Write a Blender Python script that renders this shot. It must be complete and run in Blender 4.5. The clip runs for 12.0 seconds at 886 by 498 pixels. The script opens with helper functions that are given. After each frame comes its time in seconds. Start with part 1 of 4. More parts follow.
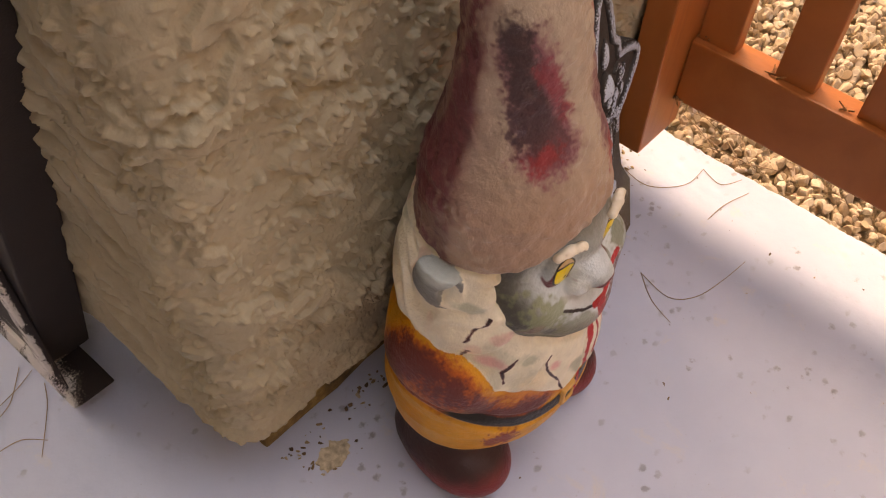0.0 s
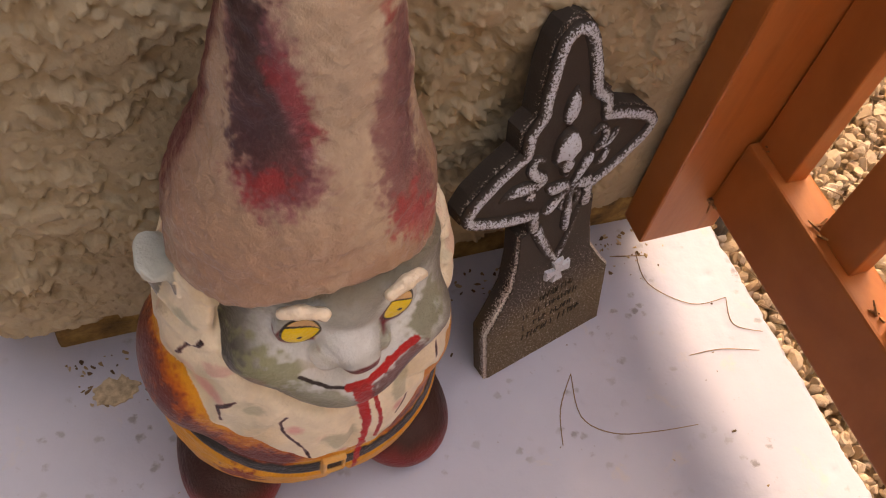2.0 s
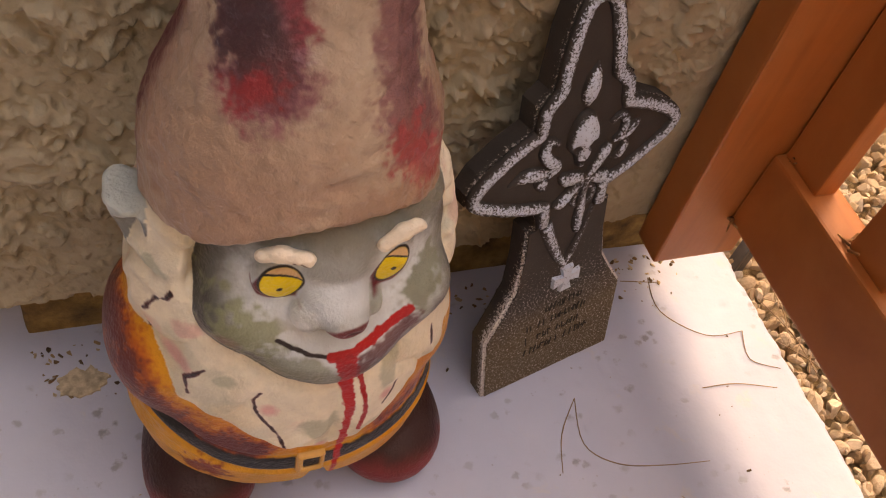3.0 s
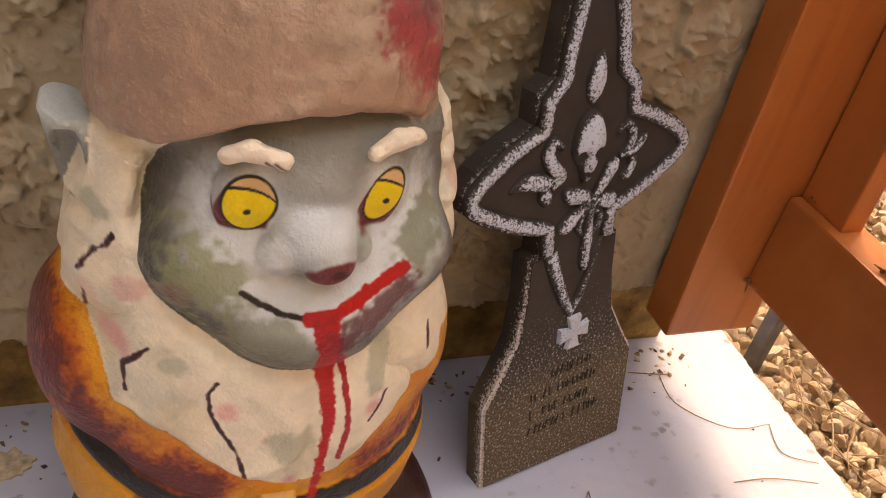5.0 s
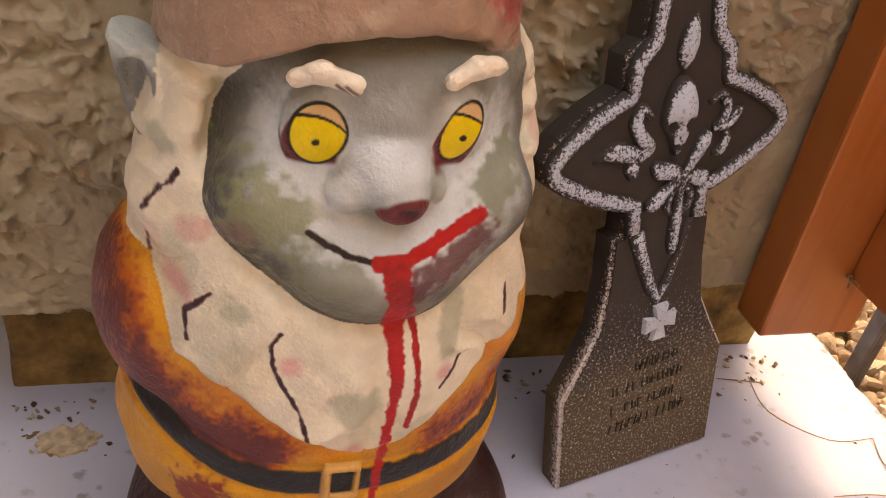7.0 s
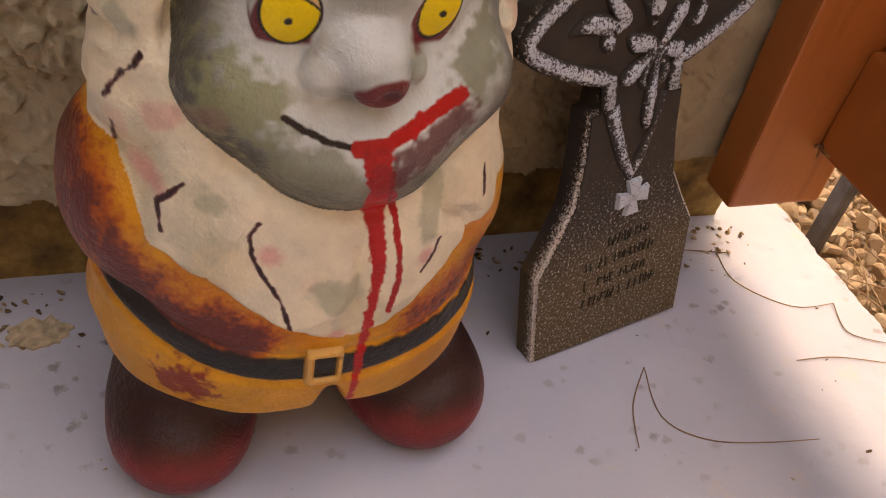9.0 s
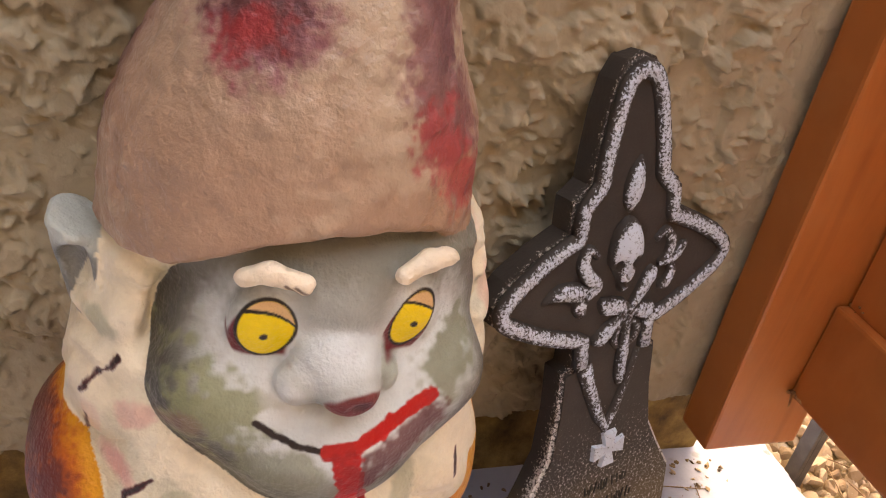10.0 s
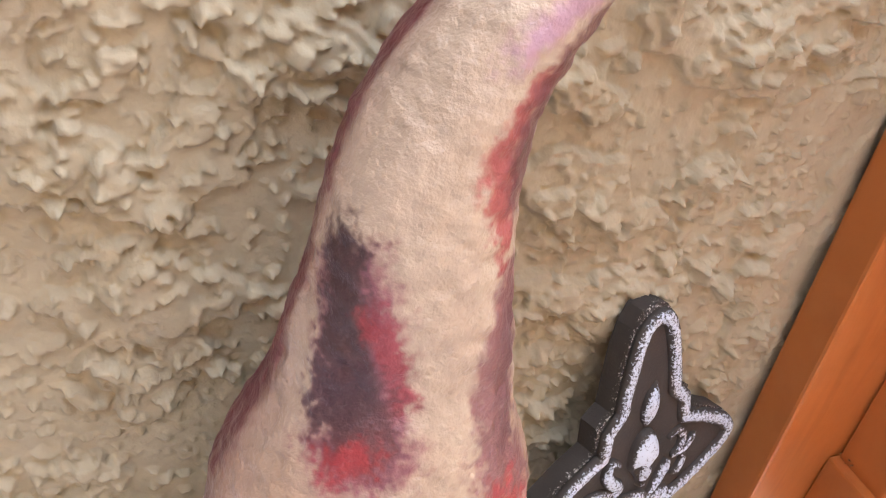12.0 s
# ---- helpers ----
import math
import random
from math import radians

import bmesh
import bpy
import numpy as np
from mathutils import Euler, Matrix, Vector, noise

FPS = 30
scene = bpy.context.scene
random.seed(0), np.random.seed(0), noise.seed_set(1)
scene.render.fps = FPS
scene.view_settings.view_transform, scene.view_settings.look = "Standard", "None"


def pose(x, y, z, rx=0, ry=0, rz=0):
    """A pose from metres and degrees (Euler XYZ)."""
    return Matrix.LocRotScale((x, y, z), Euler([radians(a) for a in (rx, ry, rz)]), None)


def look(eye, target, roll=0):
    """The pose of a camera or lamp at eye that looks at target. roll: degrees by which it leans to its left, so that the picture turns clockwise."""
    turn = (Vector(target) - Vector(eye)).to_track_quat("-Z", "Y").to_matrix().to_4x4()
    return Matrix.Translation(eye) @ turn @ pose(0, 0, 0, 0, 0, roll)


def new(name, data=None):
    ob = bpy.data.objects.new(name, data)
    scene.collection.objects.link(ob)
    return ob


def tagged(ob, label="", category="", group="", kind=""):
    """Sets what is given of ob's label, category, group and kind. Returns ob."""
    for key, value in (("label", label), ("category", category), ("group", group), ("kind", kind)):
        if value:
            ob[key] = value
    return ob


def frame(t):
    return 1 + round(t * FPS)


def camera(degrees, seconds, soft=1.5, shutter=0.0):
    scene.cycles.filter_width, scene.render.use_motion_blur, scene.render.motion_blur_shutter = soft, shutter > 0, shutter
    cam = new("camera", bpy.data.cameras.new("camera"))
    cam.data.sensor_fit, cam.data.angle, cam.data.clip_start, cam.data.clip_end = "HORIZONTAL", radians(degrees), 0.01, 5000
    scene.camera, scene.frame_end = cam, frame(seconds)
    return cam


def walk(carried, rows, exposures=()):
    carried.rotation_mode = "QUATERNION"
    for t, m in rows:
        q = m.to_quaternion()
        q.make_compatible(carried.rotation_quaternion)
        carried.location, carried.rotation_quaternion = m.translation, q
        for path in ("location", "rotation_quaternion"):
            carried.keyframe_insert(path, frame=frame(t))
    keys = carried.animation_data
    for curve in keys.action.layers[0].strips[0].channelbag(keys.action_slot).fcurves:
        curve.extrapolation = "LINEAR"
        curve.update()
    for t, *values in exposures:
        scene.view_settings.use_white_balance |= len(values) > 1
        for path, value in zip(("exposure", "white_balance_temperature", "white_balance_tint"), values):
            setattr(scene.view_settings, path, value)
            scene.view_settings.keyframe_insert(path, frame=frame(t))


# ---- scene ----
cam = camera(53.0, 12.0, soft=1.1)
PATH = [
    (0, (-0.158, -0.35, 0.862), (0.821, 0.441, -0.692), 3.2),
    (0.5, (-0.064, -0.344, 0.851), (0.776, 0.479, -0.766), 0.5),
    (1, (0.029, -0.342, 0.842), (0.822, 0.625, -0.719), 2.4),
    (1.5, (0.092, -0.38, 0.803), (0.728, 0.619, -0.808), 7.1),
    (2, (0.157, -0.393, 0.792), (0.765, 0.553, -0.862), 15.3),
    (2.5, (0.163, -0.409, 0.756), (0.765, 0.58, -0.876), 17.2),
    (4.5, (0.159, -0.451, 0.581), (0.914, 0.957, -0.623), 14.2),
    (5, (0.162, -0.47, 0.546), (0.906, 0.972, -0.623), 13.5),
    (5.5, (0.176, -0.478, 0.525), (0.79, 1.067, -0.587), 10.8),
    (6, (0.179, -0.486, 0.504), (0.828, 1.004, -0.663), 11.8),
    (6.5, (0.175, -0.481, 0.498), (0.754, 1.075, -0.616), 10.9),
    (8.5, (0.162, -0.463, 0.492), (0.806, 0.931, -0.789), 11.8),
    (9, (0.162, -0.462, 0.492), (0.825, 0.878, -0.837), 12.8),
    (9.5, (0.163, -0.451, 0.507), (0.835, 1.008, -0.685), 12.9),
    (10, (0.169, -0.435, 0.544), (0.876, 1.125, -0.489), 12.7),
    (10.5, (0.157, -0.423, 0.592), (0.873, 1.13, -0.445), 11.9),
    (11, (0.146, -0.403, 0.639), (0.847, 1.088, -0.495), 11.6),
    (11.5, (0.131, -0.388, 0.688), (0.861, 1.109, -0.419), 11.2),
    (12, (0.123, -0.367, 0.721), (0.859, 1.115, -0.403), 11.5),
]
EXPOSURES = [(0, 3.15, 14000, 22), (1.5, 3.05, 14500, 24), (2.5, 3.0, 15000, 25), (4.5, 3.25, 15000, 22), (5.5, 3.35, 14500, 20), (6.5, 3.35, 15000, 22),
             (8.5, 3.4, 15000, 23), (9, 2.98, 15000, 23), (9.5, 3.25, 14000, 21), (10, 3.6, 13000, 19), (10.5, 3.7, 12000, 18), (11, 3.92, 11300, 17), (11.5, 4.0, 10500, 15), (12, 4.4, 9800, 14)]
walk(cam, [(t, look(eye, target, roll)) for t, eye, target, roll in PATH], EXPOSURES)

# ---- light ----
world = bpy.data.worlds.new("sky")
scene.world = world
world.use_nodes = True
wn = world.node_tree
sky = wn.nodes.new("ShaderNodeTexSky")
sky.sky_type = "NISHITA"
sky.sun_disc = False
SUN_EL, SUN_AZ = radians(55), radians(30)      # azimuth from +y towards +x
sky.sun_elevation, sky.sun_rotation = SUN_EL, SUN_AZ
sky.air_density, sky.dust_density, sky.ozone_density = 1.0, 2.0, 0.6
wn.links.new(sky.outputs[0], wn.nodes["Background"].inputs[0])
wn.nodes["Background"].inputs[1].default_value = 0.15
sun = new("sun", bpy.data.lights.new("sun", "SUN"))
sun.data.energy, sun.data.angle, sun.data.color = 0.048, radians(4), (1.0, 0.82, 0.58)
sun_dir = Vector((math.sin(SUN_AZ) * math.cos(SUN_EL), math.cos(SUN_AZ) * math.cos(SUN_EL), math.sin(SUN_EL)))
sun.matrix_world = look(sun_dir * 8, (0, 0, 0))

# ---- noise and mesh tools ----
PERM = np.random.RandomState(7).permutation(512)
ANG = np.random.RandomState(8).rand(512) * 2 * np.pi
VAL3 = np.random.RandomState(9).rand(512) * 2 - 1


def fade(t):
    return t * t * t * (t * (t * 6 - 15) + 10)


def gnoise(x, y, seed=0):
    """Gradient noise of two coordinates, about -0.7 to 0.7."""
    x, y = np.broadcast_arrays(np.asarray(x, float), np.asarray(y, float))
    xi, yi = np.floor(x).astype(int), np.floor(y).astype(int)
    xf, yf = x - xi, y - yi

    def corner(i, j):
        a = ANG[PERM[(PERM[(xi + i + seed * 37) % 512] + yi + j) % 512]]
        return np.cos(a) * (xf - i) + np.sin(a) * (yf - j)
    u, v = fade(xf), fade(yf)
    a = corner(0, 0) * (1 - u) + corner(1, 0) * u
    b = corner(0, 1) * (1 - u) + corner(1, 1) * u
    return a * (1 - v) + b * v


def vnoise3(x, y, z, seed=0):
    """Value noise of three coordinates, -1 to 1."""
    xi, yi, zi = (np.floor(c).astype(int) for c in (x, y, z))
    xf, yf, zf = fade(x - xi), fade(y - yi), fade(z - zi)
    out = 0
    for i in (0, 1):
        for j in (0, 1):
            for k in (0, 1):
                h = VAL3[PERM[(PERM[(PERM[(xi + i + seed * 31) % 512] + yi + j) % 512] + zi + k) % 512]]
                out = out + h * (xf if i else 1 - xf) * (yf if j else 1 - yf) * (zf if k else 1 - zf)
    return out


def sstep(a, b, v):
    t = np.clip((v - a) / (b - a), 0, 1)
    return t * t * (3 - 2 * t)


def mesh_np(name, verts, quads, smooth=True):
    """A mesh from arrays of vertices and quads."""
    me = bpy.data.meshes.new(name)
    me.vertices.add(len(verts))
    me.vertices.foreach_set("co", np.asarray(verts, np.float32).ravel())
    me.loops.add(quads.size)
    me.loops.foreach_set("vertex_index", quads.astype(np.int32).ravel())
    me.polygons.add(len(quads))
    me.polygons.foreach_set("loop_start", np.arange(0, quads.size, quads.shape[1], dtype=np.int32))
    me.polygons.foreach_set("use_smooth", np.full(len(quads), smooth, dtype=bool))
    me.update(calc_edges=True)
    me.validate()
    return me


def grid_quads(nu, nv):
    i = np.arange(nu * nv).reshape(nu, nv)
    return np.stack([i[:-1, :-1], i[1:, :-1], i[1:, 1:], i[:-1, 1:]], -1).reshape(-1, 4)


def part(name, bm, material, parent, label="", smooth=False):
    """Links a bmesh as one mesh object under a thing or a part."""
    me = bpy.data.meshes.new(name)
    bm.to_mesh(me)
    bm.free()
    me.materials.append(material)
    if smooth:
        me.polygons.foreach_set("use_smooth", [True] * len(me.polygons))
    ob = new(name, me)
    ob.parent = parent
    return tagged(ob, label)


def box(bm, x0, x1, y0, y1, z0, z1, bevel=0.0, seg=2):
    made = bmesh.ops.create_cube(bm, size=1.0)["verts"]
    for v in made:
        v.co = Vector((x0 + (v.co.x + .5) * (x1 - x0), y0 + (v.co.y + .5) * (y1 - y0), z0 + (v.co.z + .5) * (z1 - z0)))
    if bevel:
        edges = list({e for v in made for e in v.link_edges})
        bmesh.ops.bevel(bm, geom=edges, offset=bevel, segments=seg, profile=0.6, affect="EDGES")
    return bm


def board(x0, x1, y0, y1, z0, z1, bevel=0.002, seed=0, cut=0.03):
    """A sawn board with eased, slightly uneven edges."""
    bm = bmesh.new()
    box(bm, x0, x1, y0, y1, z0, z1, bevel)
    longest = max(range(3), key=lambda k: (x1 - x0, y1 - y0, z1 - z0)[k])
    size = (x1 - x0, y1 - y0, z1 - z0)[longest]
    low = (x0, y0, z0)[longest]
    axis = [0, 0, 0]
    axis[longest] = 1
    for k in range(1, int(size / cut)):
        at = [0, 0, 0]
        at[longest] = low + k * cut
        bmesh.ops.bisect_plane(bm, geom=bm.verts[:] + bm.edges[:] + bm.faces[:], plane_co=at, plane_no=axis)
    for v in bm.verts:
        v.co += noise.noise_vector(v.co * 28 + Vector((seed, 0, 0))) * 0.0003 + noise.noise_vector(v.co * 6 + Vector((0, seed, 0))) * 0.0008
    return bm


# ---- materials ----
def srgb(r, g, b):
    return tuple(((c / 255) / 12.92 if c / 255 <= 0.04045 else ((c / 255 + 0.055) / 1.055) ** 2.4) for c in (r, g, b))


class Mat:
    """A small builder of node materials."""

    def __init__(self, name, rough=0.8, metal=0.0, spec=0.5):
        self.m = bpy.data.materials.new(name)
        self.m.use_nodes = True
        self.t = self.m.node_tree
        self.b = self.t.nodes["Principled BSDF"]
        self.b.inputs["Roughness"].default_value = rough
        self.b.inputs["Metallic"].default_value = metal
        self.b.inputs["Specular IOR Level"].default_value = spec
        self.pos = self.t.nodes.new("ShaderNodeTexCoord").outputs["Object"]

    def link(self, a, b):
        self.t.links.new(a, b)

    def stretch(self, sx, sy, sz):
        n = self.t.nodes.new("ShaderNodeMapping")
        n.inputs["Scale"].default_value = (sx, sy, sz)
        self.link(self.pos, n.inputs[0])
        return n.outputs[0]

    def noise(self, scale, detail=4, rough=0.55, vec=None, distort=0.0):
        n = self.t.nodes.new("ShaderNodeTexNoise")
        n.inputs["Scale"].default_value, n.inputs["Detail"].default_value, n.inputs["Roughness"].default_value = scale, detail, rough
        n.inputs["Distortion"].default_value = distort
        self.link(vec or self.pos, n.inputs["Vector"])
        return n.outputs["Fac"]

    def voronoi(self, scale, feature="F1", vec=None):
        n = self.t.nodes.new("ShaderNodeTexVoronoi")
        n.feature = feature
        n.inputs["Scale"].default_value = scale
        self.link(vec or self.pos, n.inputs["Vector"])
        return n.outputs["Distance"]

    def ramp(self, fac, *stops):
        n = self.t.nodes.new("ShaderNodeValToRGB")
        e = n.color_ramp.elements
        while len(e) < len(stops):
            e.new(0.5)
        for k, (p, c) in zip(e, stops):
            k.position = p
            k.color = (*c, 1) if isinstance(c, tuple) else (c, c, c, 1)
        self.link(fac, n.inputs[0])
        return n.outputs[0]

    def mix(self, fac, a, b, mode="MIX"):
        n = self.t.nodes.new("ShaderNodeMix")
        n.data_type, n.blend_type = "RGBA", mode
        for k, v in ((0, fac), (6, a), (7, b)):
            if isinstance(v, (int, float)):
                n.inputs[k].default_value = v
            elif isinstance(v, tuple):
                n.inputs[k].default_value = (*v, 1)
            else:
                self.link(v, n.inputs[k])
        return n.outputs[2]

    def math(self, op, a, b=0.0):
        n = self.t.nodes.new("ShaderNodeMath")
        n.operation = op
        for k, v in ((0, a), (1, b)):
            if isinstance(v, (int, float)):
                n.inputs[k].default_value = v
            else:
                self.link(v, n.inputs[k])
        return n.outputs[0]

    def attr(self, name):
        n = self.t.nodes.new("ShaderNodeAttribute")
        n.attribute_name = name
        return n.outputs["Color"]

    def random(self):
        return self.t.nodes.new("ShaderNodeObjectInfo").outputs["Random"]

    def island(self):
        return self.t.nodes.new("ShaderNodeNewGeometry").outputs["Random Per Island"]

    def bump(self, height, strength, distance):
        n = self.t.nodes.new("ShaderNodeBump")
        n.inputs["Strength"].default_value, n.inputs["Distance"].default_value = strength, distance
        self.link(height, n.inputs["Height"])
        if self.b.inputs["Normal"].is_linked:
            self.link(self.b.inputs["Normal"].links[0].from_socket, n.inputs["Normal"])
        self.link(n.outputs[0], self.b.inputs["Normal"])
        return self

    def colour(self, c):
        if isinstance(c, tuple):
            self.b.inputs["Base Color"].default_value = (*c, 1)
        else:
            self.link(c, self.b.inputs["Base Color"])
        return self


def make_stucco():
    m = Mat("stucco", 0.78, spec=0.35)
    c = m.ramp(m.noise(9, 5), (0.3, (0.345, 0.295, 0.205)), (0.7, (0.41, 0.355, 0.255)))
    dust = m.ramp(m.noise(70, 4), (0.45, 0.0), (0.75, 0.35))
    c = m.mix(dust, c, (0.50, 0.44, 0.31))
    dirt = m.ramp(m.noise(34, 6, 0.7), (0.62, 0.0), (0.78, 0.5))
    m.colour(m.mix(dirt, c, (0.30, 0.225, 0.14)))
    m.bump(m.noise(420, 4, 0.6), 0.22, 0.0009)
    m.bump(m.noise(240, 3, 0.5), 0.4, 0.0020)
    return m.m


def make_foundation():
    m = Mat("foundation", 0.9)
    c = m.ramp(m.noise(26, 6, 0.65), (0.3, (0.06, 0.038, 0.018)), (0.5, (0.23, 0.145, 0.05)), (0.70, (0.44, 0.31, 0.11)))
    m.colour(c)
    m.bump(m.noise(120, 5, 0.7), 0.6, 0.003)
    return m.m


def make_concrete():
    m = Mat("painted_concrete", 0.62, spec=0.4)
    c = m.ramp(m.noise(5, 5), (0.3, (0.43, 0.49, 0.62)), (0.7, (0.52, 0.575, 0.70)))
    worn = m.ramp(m.noise(16, 6, 0.7, distort=0.6), (0.6, 0.0), (0.72, 0.55))
    c = m.mix(worn, c, (0.62, 0.58, 0.54))
    # dark pits and flecks, in uneven clusters
    v = m.voronoi(40, vec=m.stretch(1, 1.25, 1))
    warped = m.math("ADD", v, m.math("MULTIPLY", m.math("SUBTRACT", m.noise(170, 4), 0.5), 0.5))
    where = m.ramp(m.noise(11, 3), (0.44, 0.0), (0.66, 1.0))
    fleck = m.math("MULTIPLY", m.ramp(warped, (0.10, 1.0), (0.22, 0.0)), where)
    c = m.mix(m.math("MULTIPLY", fleck, 0.7), c, (0.17, 0.16, 0.17))
    v2 = m.voronoi(130)
    fine = m.math("MULTIPLY", m.ramp(m.math("ADD", v2, m.math("MULTIPLY", m.noise(330, 2), 0.12)), (0.12, 1.0), (0.2, 0.0)), m.ramp(m.noise(23, 3), (0.55, 0.0), (0.7, 0.8)))
    c = m.mix(m.math("MULTIPLY", fine, 0.5), c, (0.22, 0.19, 0.18))
    m.colour(c)
    m.bump(m.noise(300, 4, 0.6), 0.25, 0.0006)
    m.bump(m.math("SUBTRACT", m.noise(40, 4), m.math("MULTIPLY", fleck, 0.6)), 0.45, 0.0018)
    return m.m


def make_wood():
    m = Mat("stained_wood", 0.42, spec=0.4)
    grain = m.noise(30, 6, 0.6, m.stretch(1, 0.2, 0.12), 0.8)
    c = m.ramp(grain, (0.3, (0.34, 0.098, 0.026)), (0.55, (0.44, 0.135, 0.038)), (0.75, (0.37, 0.11, 0.03)))
    blot = m.ramp(m.noise(14, 5), (0.55, 0.0), (0.8, 0.35))
    c = m.mix(blot, c, (0.5, 0.19, 0.07))
    m.colour(c)
    m.bump(m.noise(160, 5, 0.6, m.stretch(1, 0.25, 0.12)), 0.3, 0.0009)
    m.bump(m.noise(22, 3), 0.25, 0.003)
    return m.m


def make_raw_wood():
    m = Mat("splintered_wood", 0.8)
    m.colour(m.ramp(m.noise(120, 4, vec=m.stretch(1, 1, 0.2)), (0.35, (0.13, 0.045, 0.015)), (0.7, (0.5, 0.25, 0.1))))
    m.bump(m.noise(300, 4), 0.6, 0.001)
    return m.m


def make_gravel():
    m = Mat("gravel", 0.85)
    c = m.ramp(m.island(), (0.0, (0.34, 0.25, 0.165)), (0.35, (0.54, 0.44, 0.32)), (0.7, (0.64, 0.56, 0.45)), (1.0, (0.42, 0.31, 0.21)))
    c = m.mix(m.ramp(m.noise(120, 5), (0.4, 0.0), (0.8, 0.5)), c, (0.40, 0.27, 0.16))
    m.colour(c)
    m.bump(m.noise(380, 4, 0.65), 0.5, 0.0012)
    return m.m


def make_soil():
    m = Mat("soil", 0.95)
    m.colour(m.ramp(m.noise(60, 6, 0.7), (0.3, (0.16, 0.11, 0.065)), (0.7, (0.42, 0.31, 0.19))))
    m.bump(m.noise(150, 5), 0.8, 0.006)
    return m.m


def make_paint():
    """Hand-brushed matt paint on cast resin; the colours are those of the statue's paint attribute."""
    m = Mat("statue_paint", 0.5, spec=0.45)
    c = m.attr("paint")
    mottle = m.ramp(m.noise(55, 6, 0.65), (0.3, 0.84), (0.7, 1.06))
    c = m.mix(1.0, c, mottle, "MULTIPLY")
    m.colour(c)
    m.link(m.ramp(m.noise(40, 4), (0.3, 0.30), (0.7, 0.5)), m.b.inputs["Roughness"])
    m.bump(m.noise(520, 3, 0.55), 0.4, 0.0011)
    m.bump(m.noise(260, 3, 0.5), 0.45, 0.0020)
    return m.m


def make_prop(name, base, dust, amount, wash=None):
    """Dark moulded foam with pale paint dry-brushed over what stands proud."""
    m = Mat(name, 0.7, spec=0.3)
    c = m.ramp(m.noise(40, 4), (0.3, tuple(0.8 * v for v in base)), (0.7, base))
    speck = m.noise(480, 4, 0.75)
    near = m.attr("worn")
    fac = m.ramp(m.math("ADD", m.math("MULTIPLY", speck, 0.9), near), amount, (amount[0] + 0.12, 1.0))
    if wash:
        low = m.t.nodes.new("ShaderNodeSeparateXYZ")
        m.link(m.pos, low.inputs[0])
        spread = m.ramp(m.math("ADD", low.outputs[2], m.math("MULTIPLY", m.noise(30, 3), 0.04)), (0.09, 0.75), (0.135, 0.0))
        c = m.mix(spread, c, wash)
    m.colour(m.mix(fac, c, dust))
    m.bump(m.noise(500, 4, 0.6), 0.55, 0.0009)
    return m.m


def plain(name, colour, rough=0.6, metal=0.0, vary=0.25, scale=60):
    m = Mat(name, rough, metal)
    m.colour(m.ramp(m.noise(scale, 4), (0.3, tuple(c * (1 - vary) for c in colour)), (0.7, tuple(min(1, c * (1 + vary)) for c in colour))))
    m.bump(m.noise(scale * 6, 3), 0.2, 0.0006)
    return m.m


STUCCO, FOUND, CONCRETE, WOOD, RAW = make_stucco(), make_foundation(), make_concrete(), make_wood(), make_raw_wood()
GRAVEL, SOIL, PAINT = make_gravel(), make_soil(), make_paint()
PROP = make_prop("grey_foam", (0.045, 0.040, 0.037), (0.53, 0.62, 0.72), (0.90, 0.0))
BROWN = make_prop("brown_foam", (0.028, 0.020, 0.018), (0.60, 0.57, 0.55), (0.93, 0.0))
PROP_BODY = make_prop("grey_foam_washed", (0.048, 0.042, 0.038), (0.62, 0.60, 0.58), (0.90, 0.0), (0.13, 0.098, 0.052))
NEEDLE = plain("dry_needle", (0.28, 0.19, 0.12), 0.7)
STEEL = plain("galvanised_steel", (0.13, 0.13, 0.14), 0.5, 0.6)
LETTER = plain("engraved_black", (0.02, 0.018, 0.012), 0.8)
LITTER = plain("tan_chip", (0.5, 0.42, 0.30), 0.9, vary=0.4, scale=140)
cr = Mat("grit", 0.95)
CRUMB = cr.colour(cr.ramp(cr.island(), (0.0, (0.06, 0.04, 0.025)), (0.5, (0.18, 0.12, 0.07)), (0.8, (0.36, 0.27, 0.16)), (1.0, (0.5, 0.43, 0.33)))).m

# ---- the setting ----
FRONT, LEFT, LIP, TOP, END = 0.010, 0.016, 0.092, 3.0, 0.70


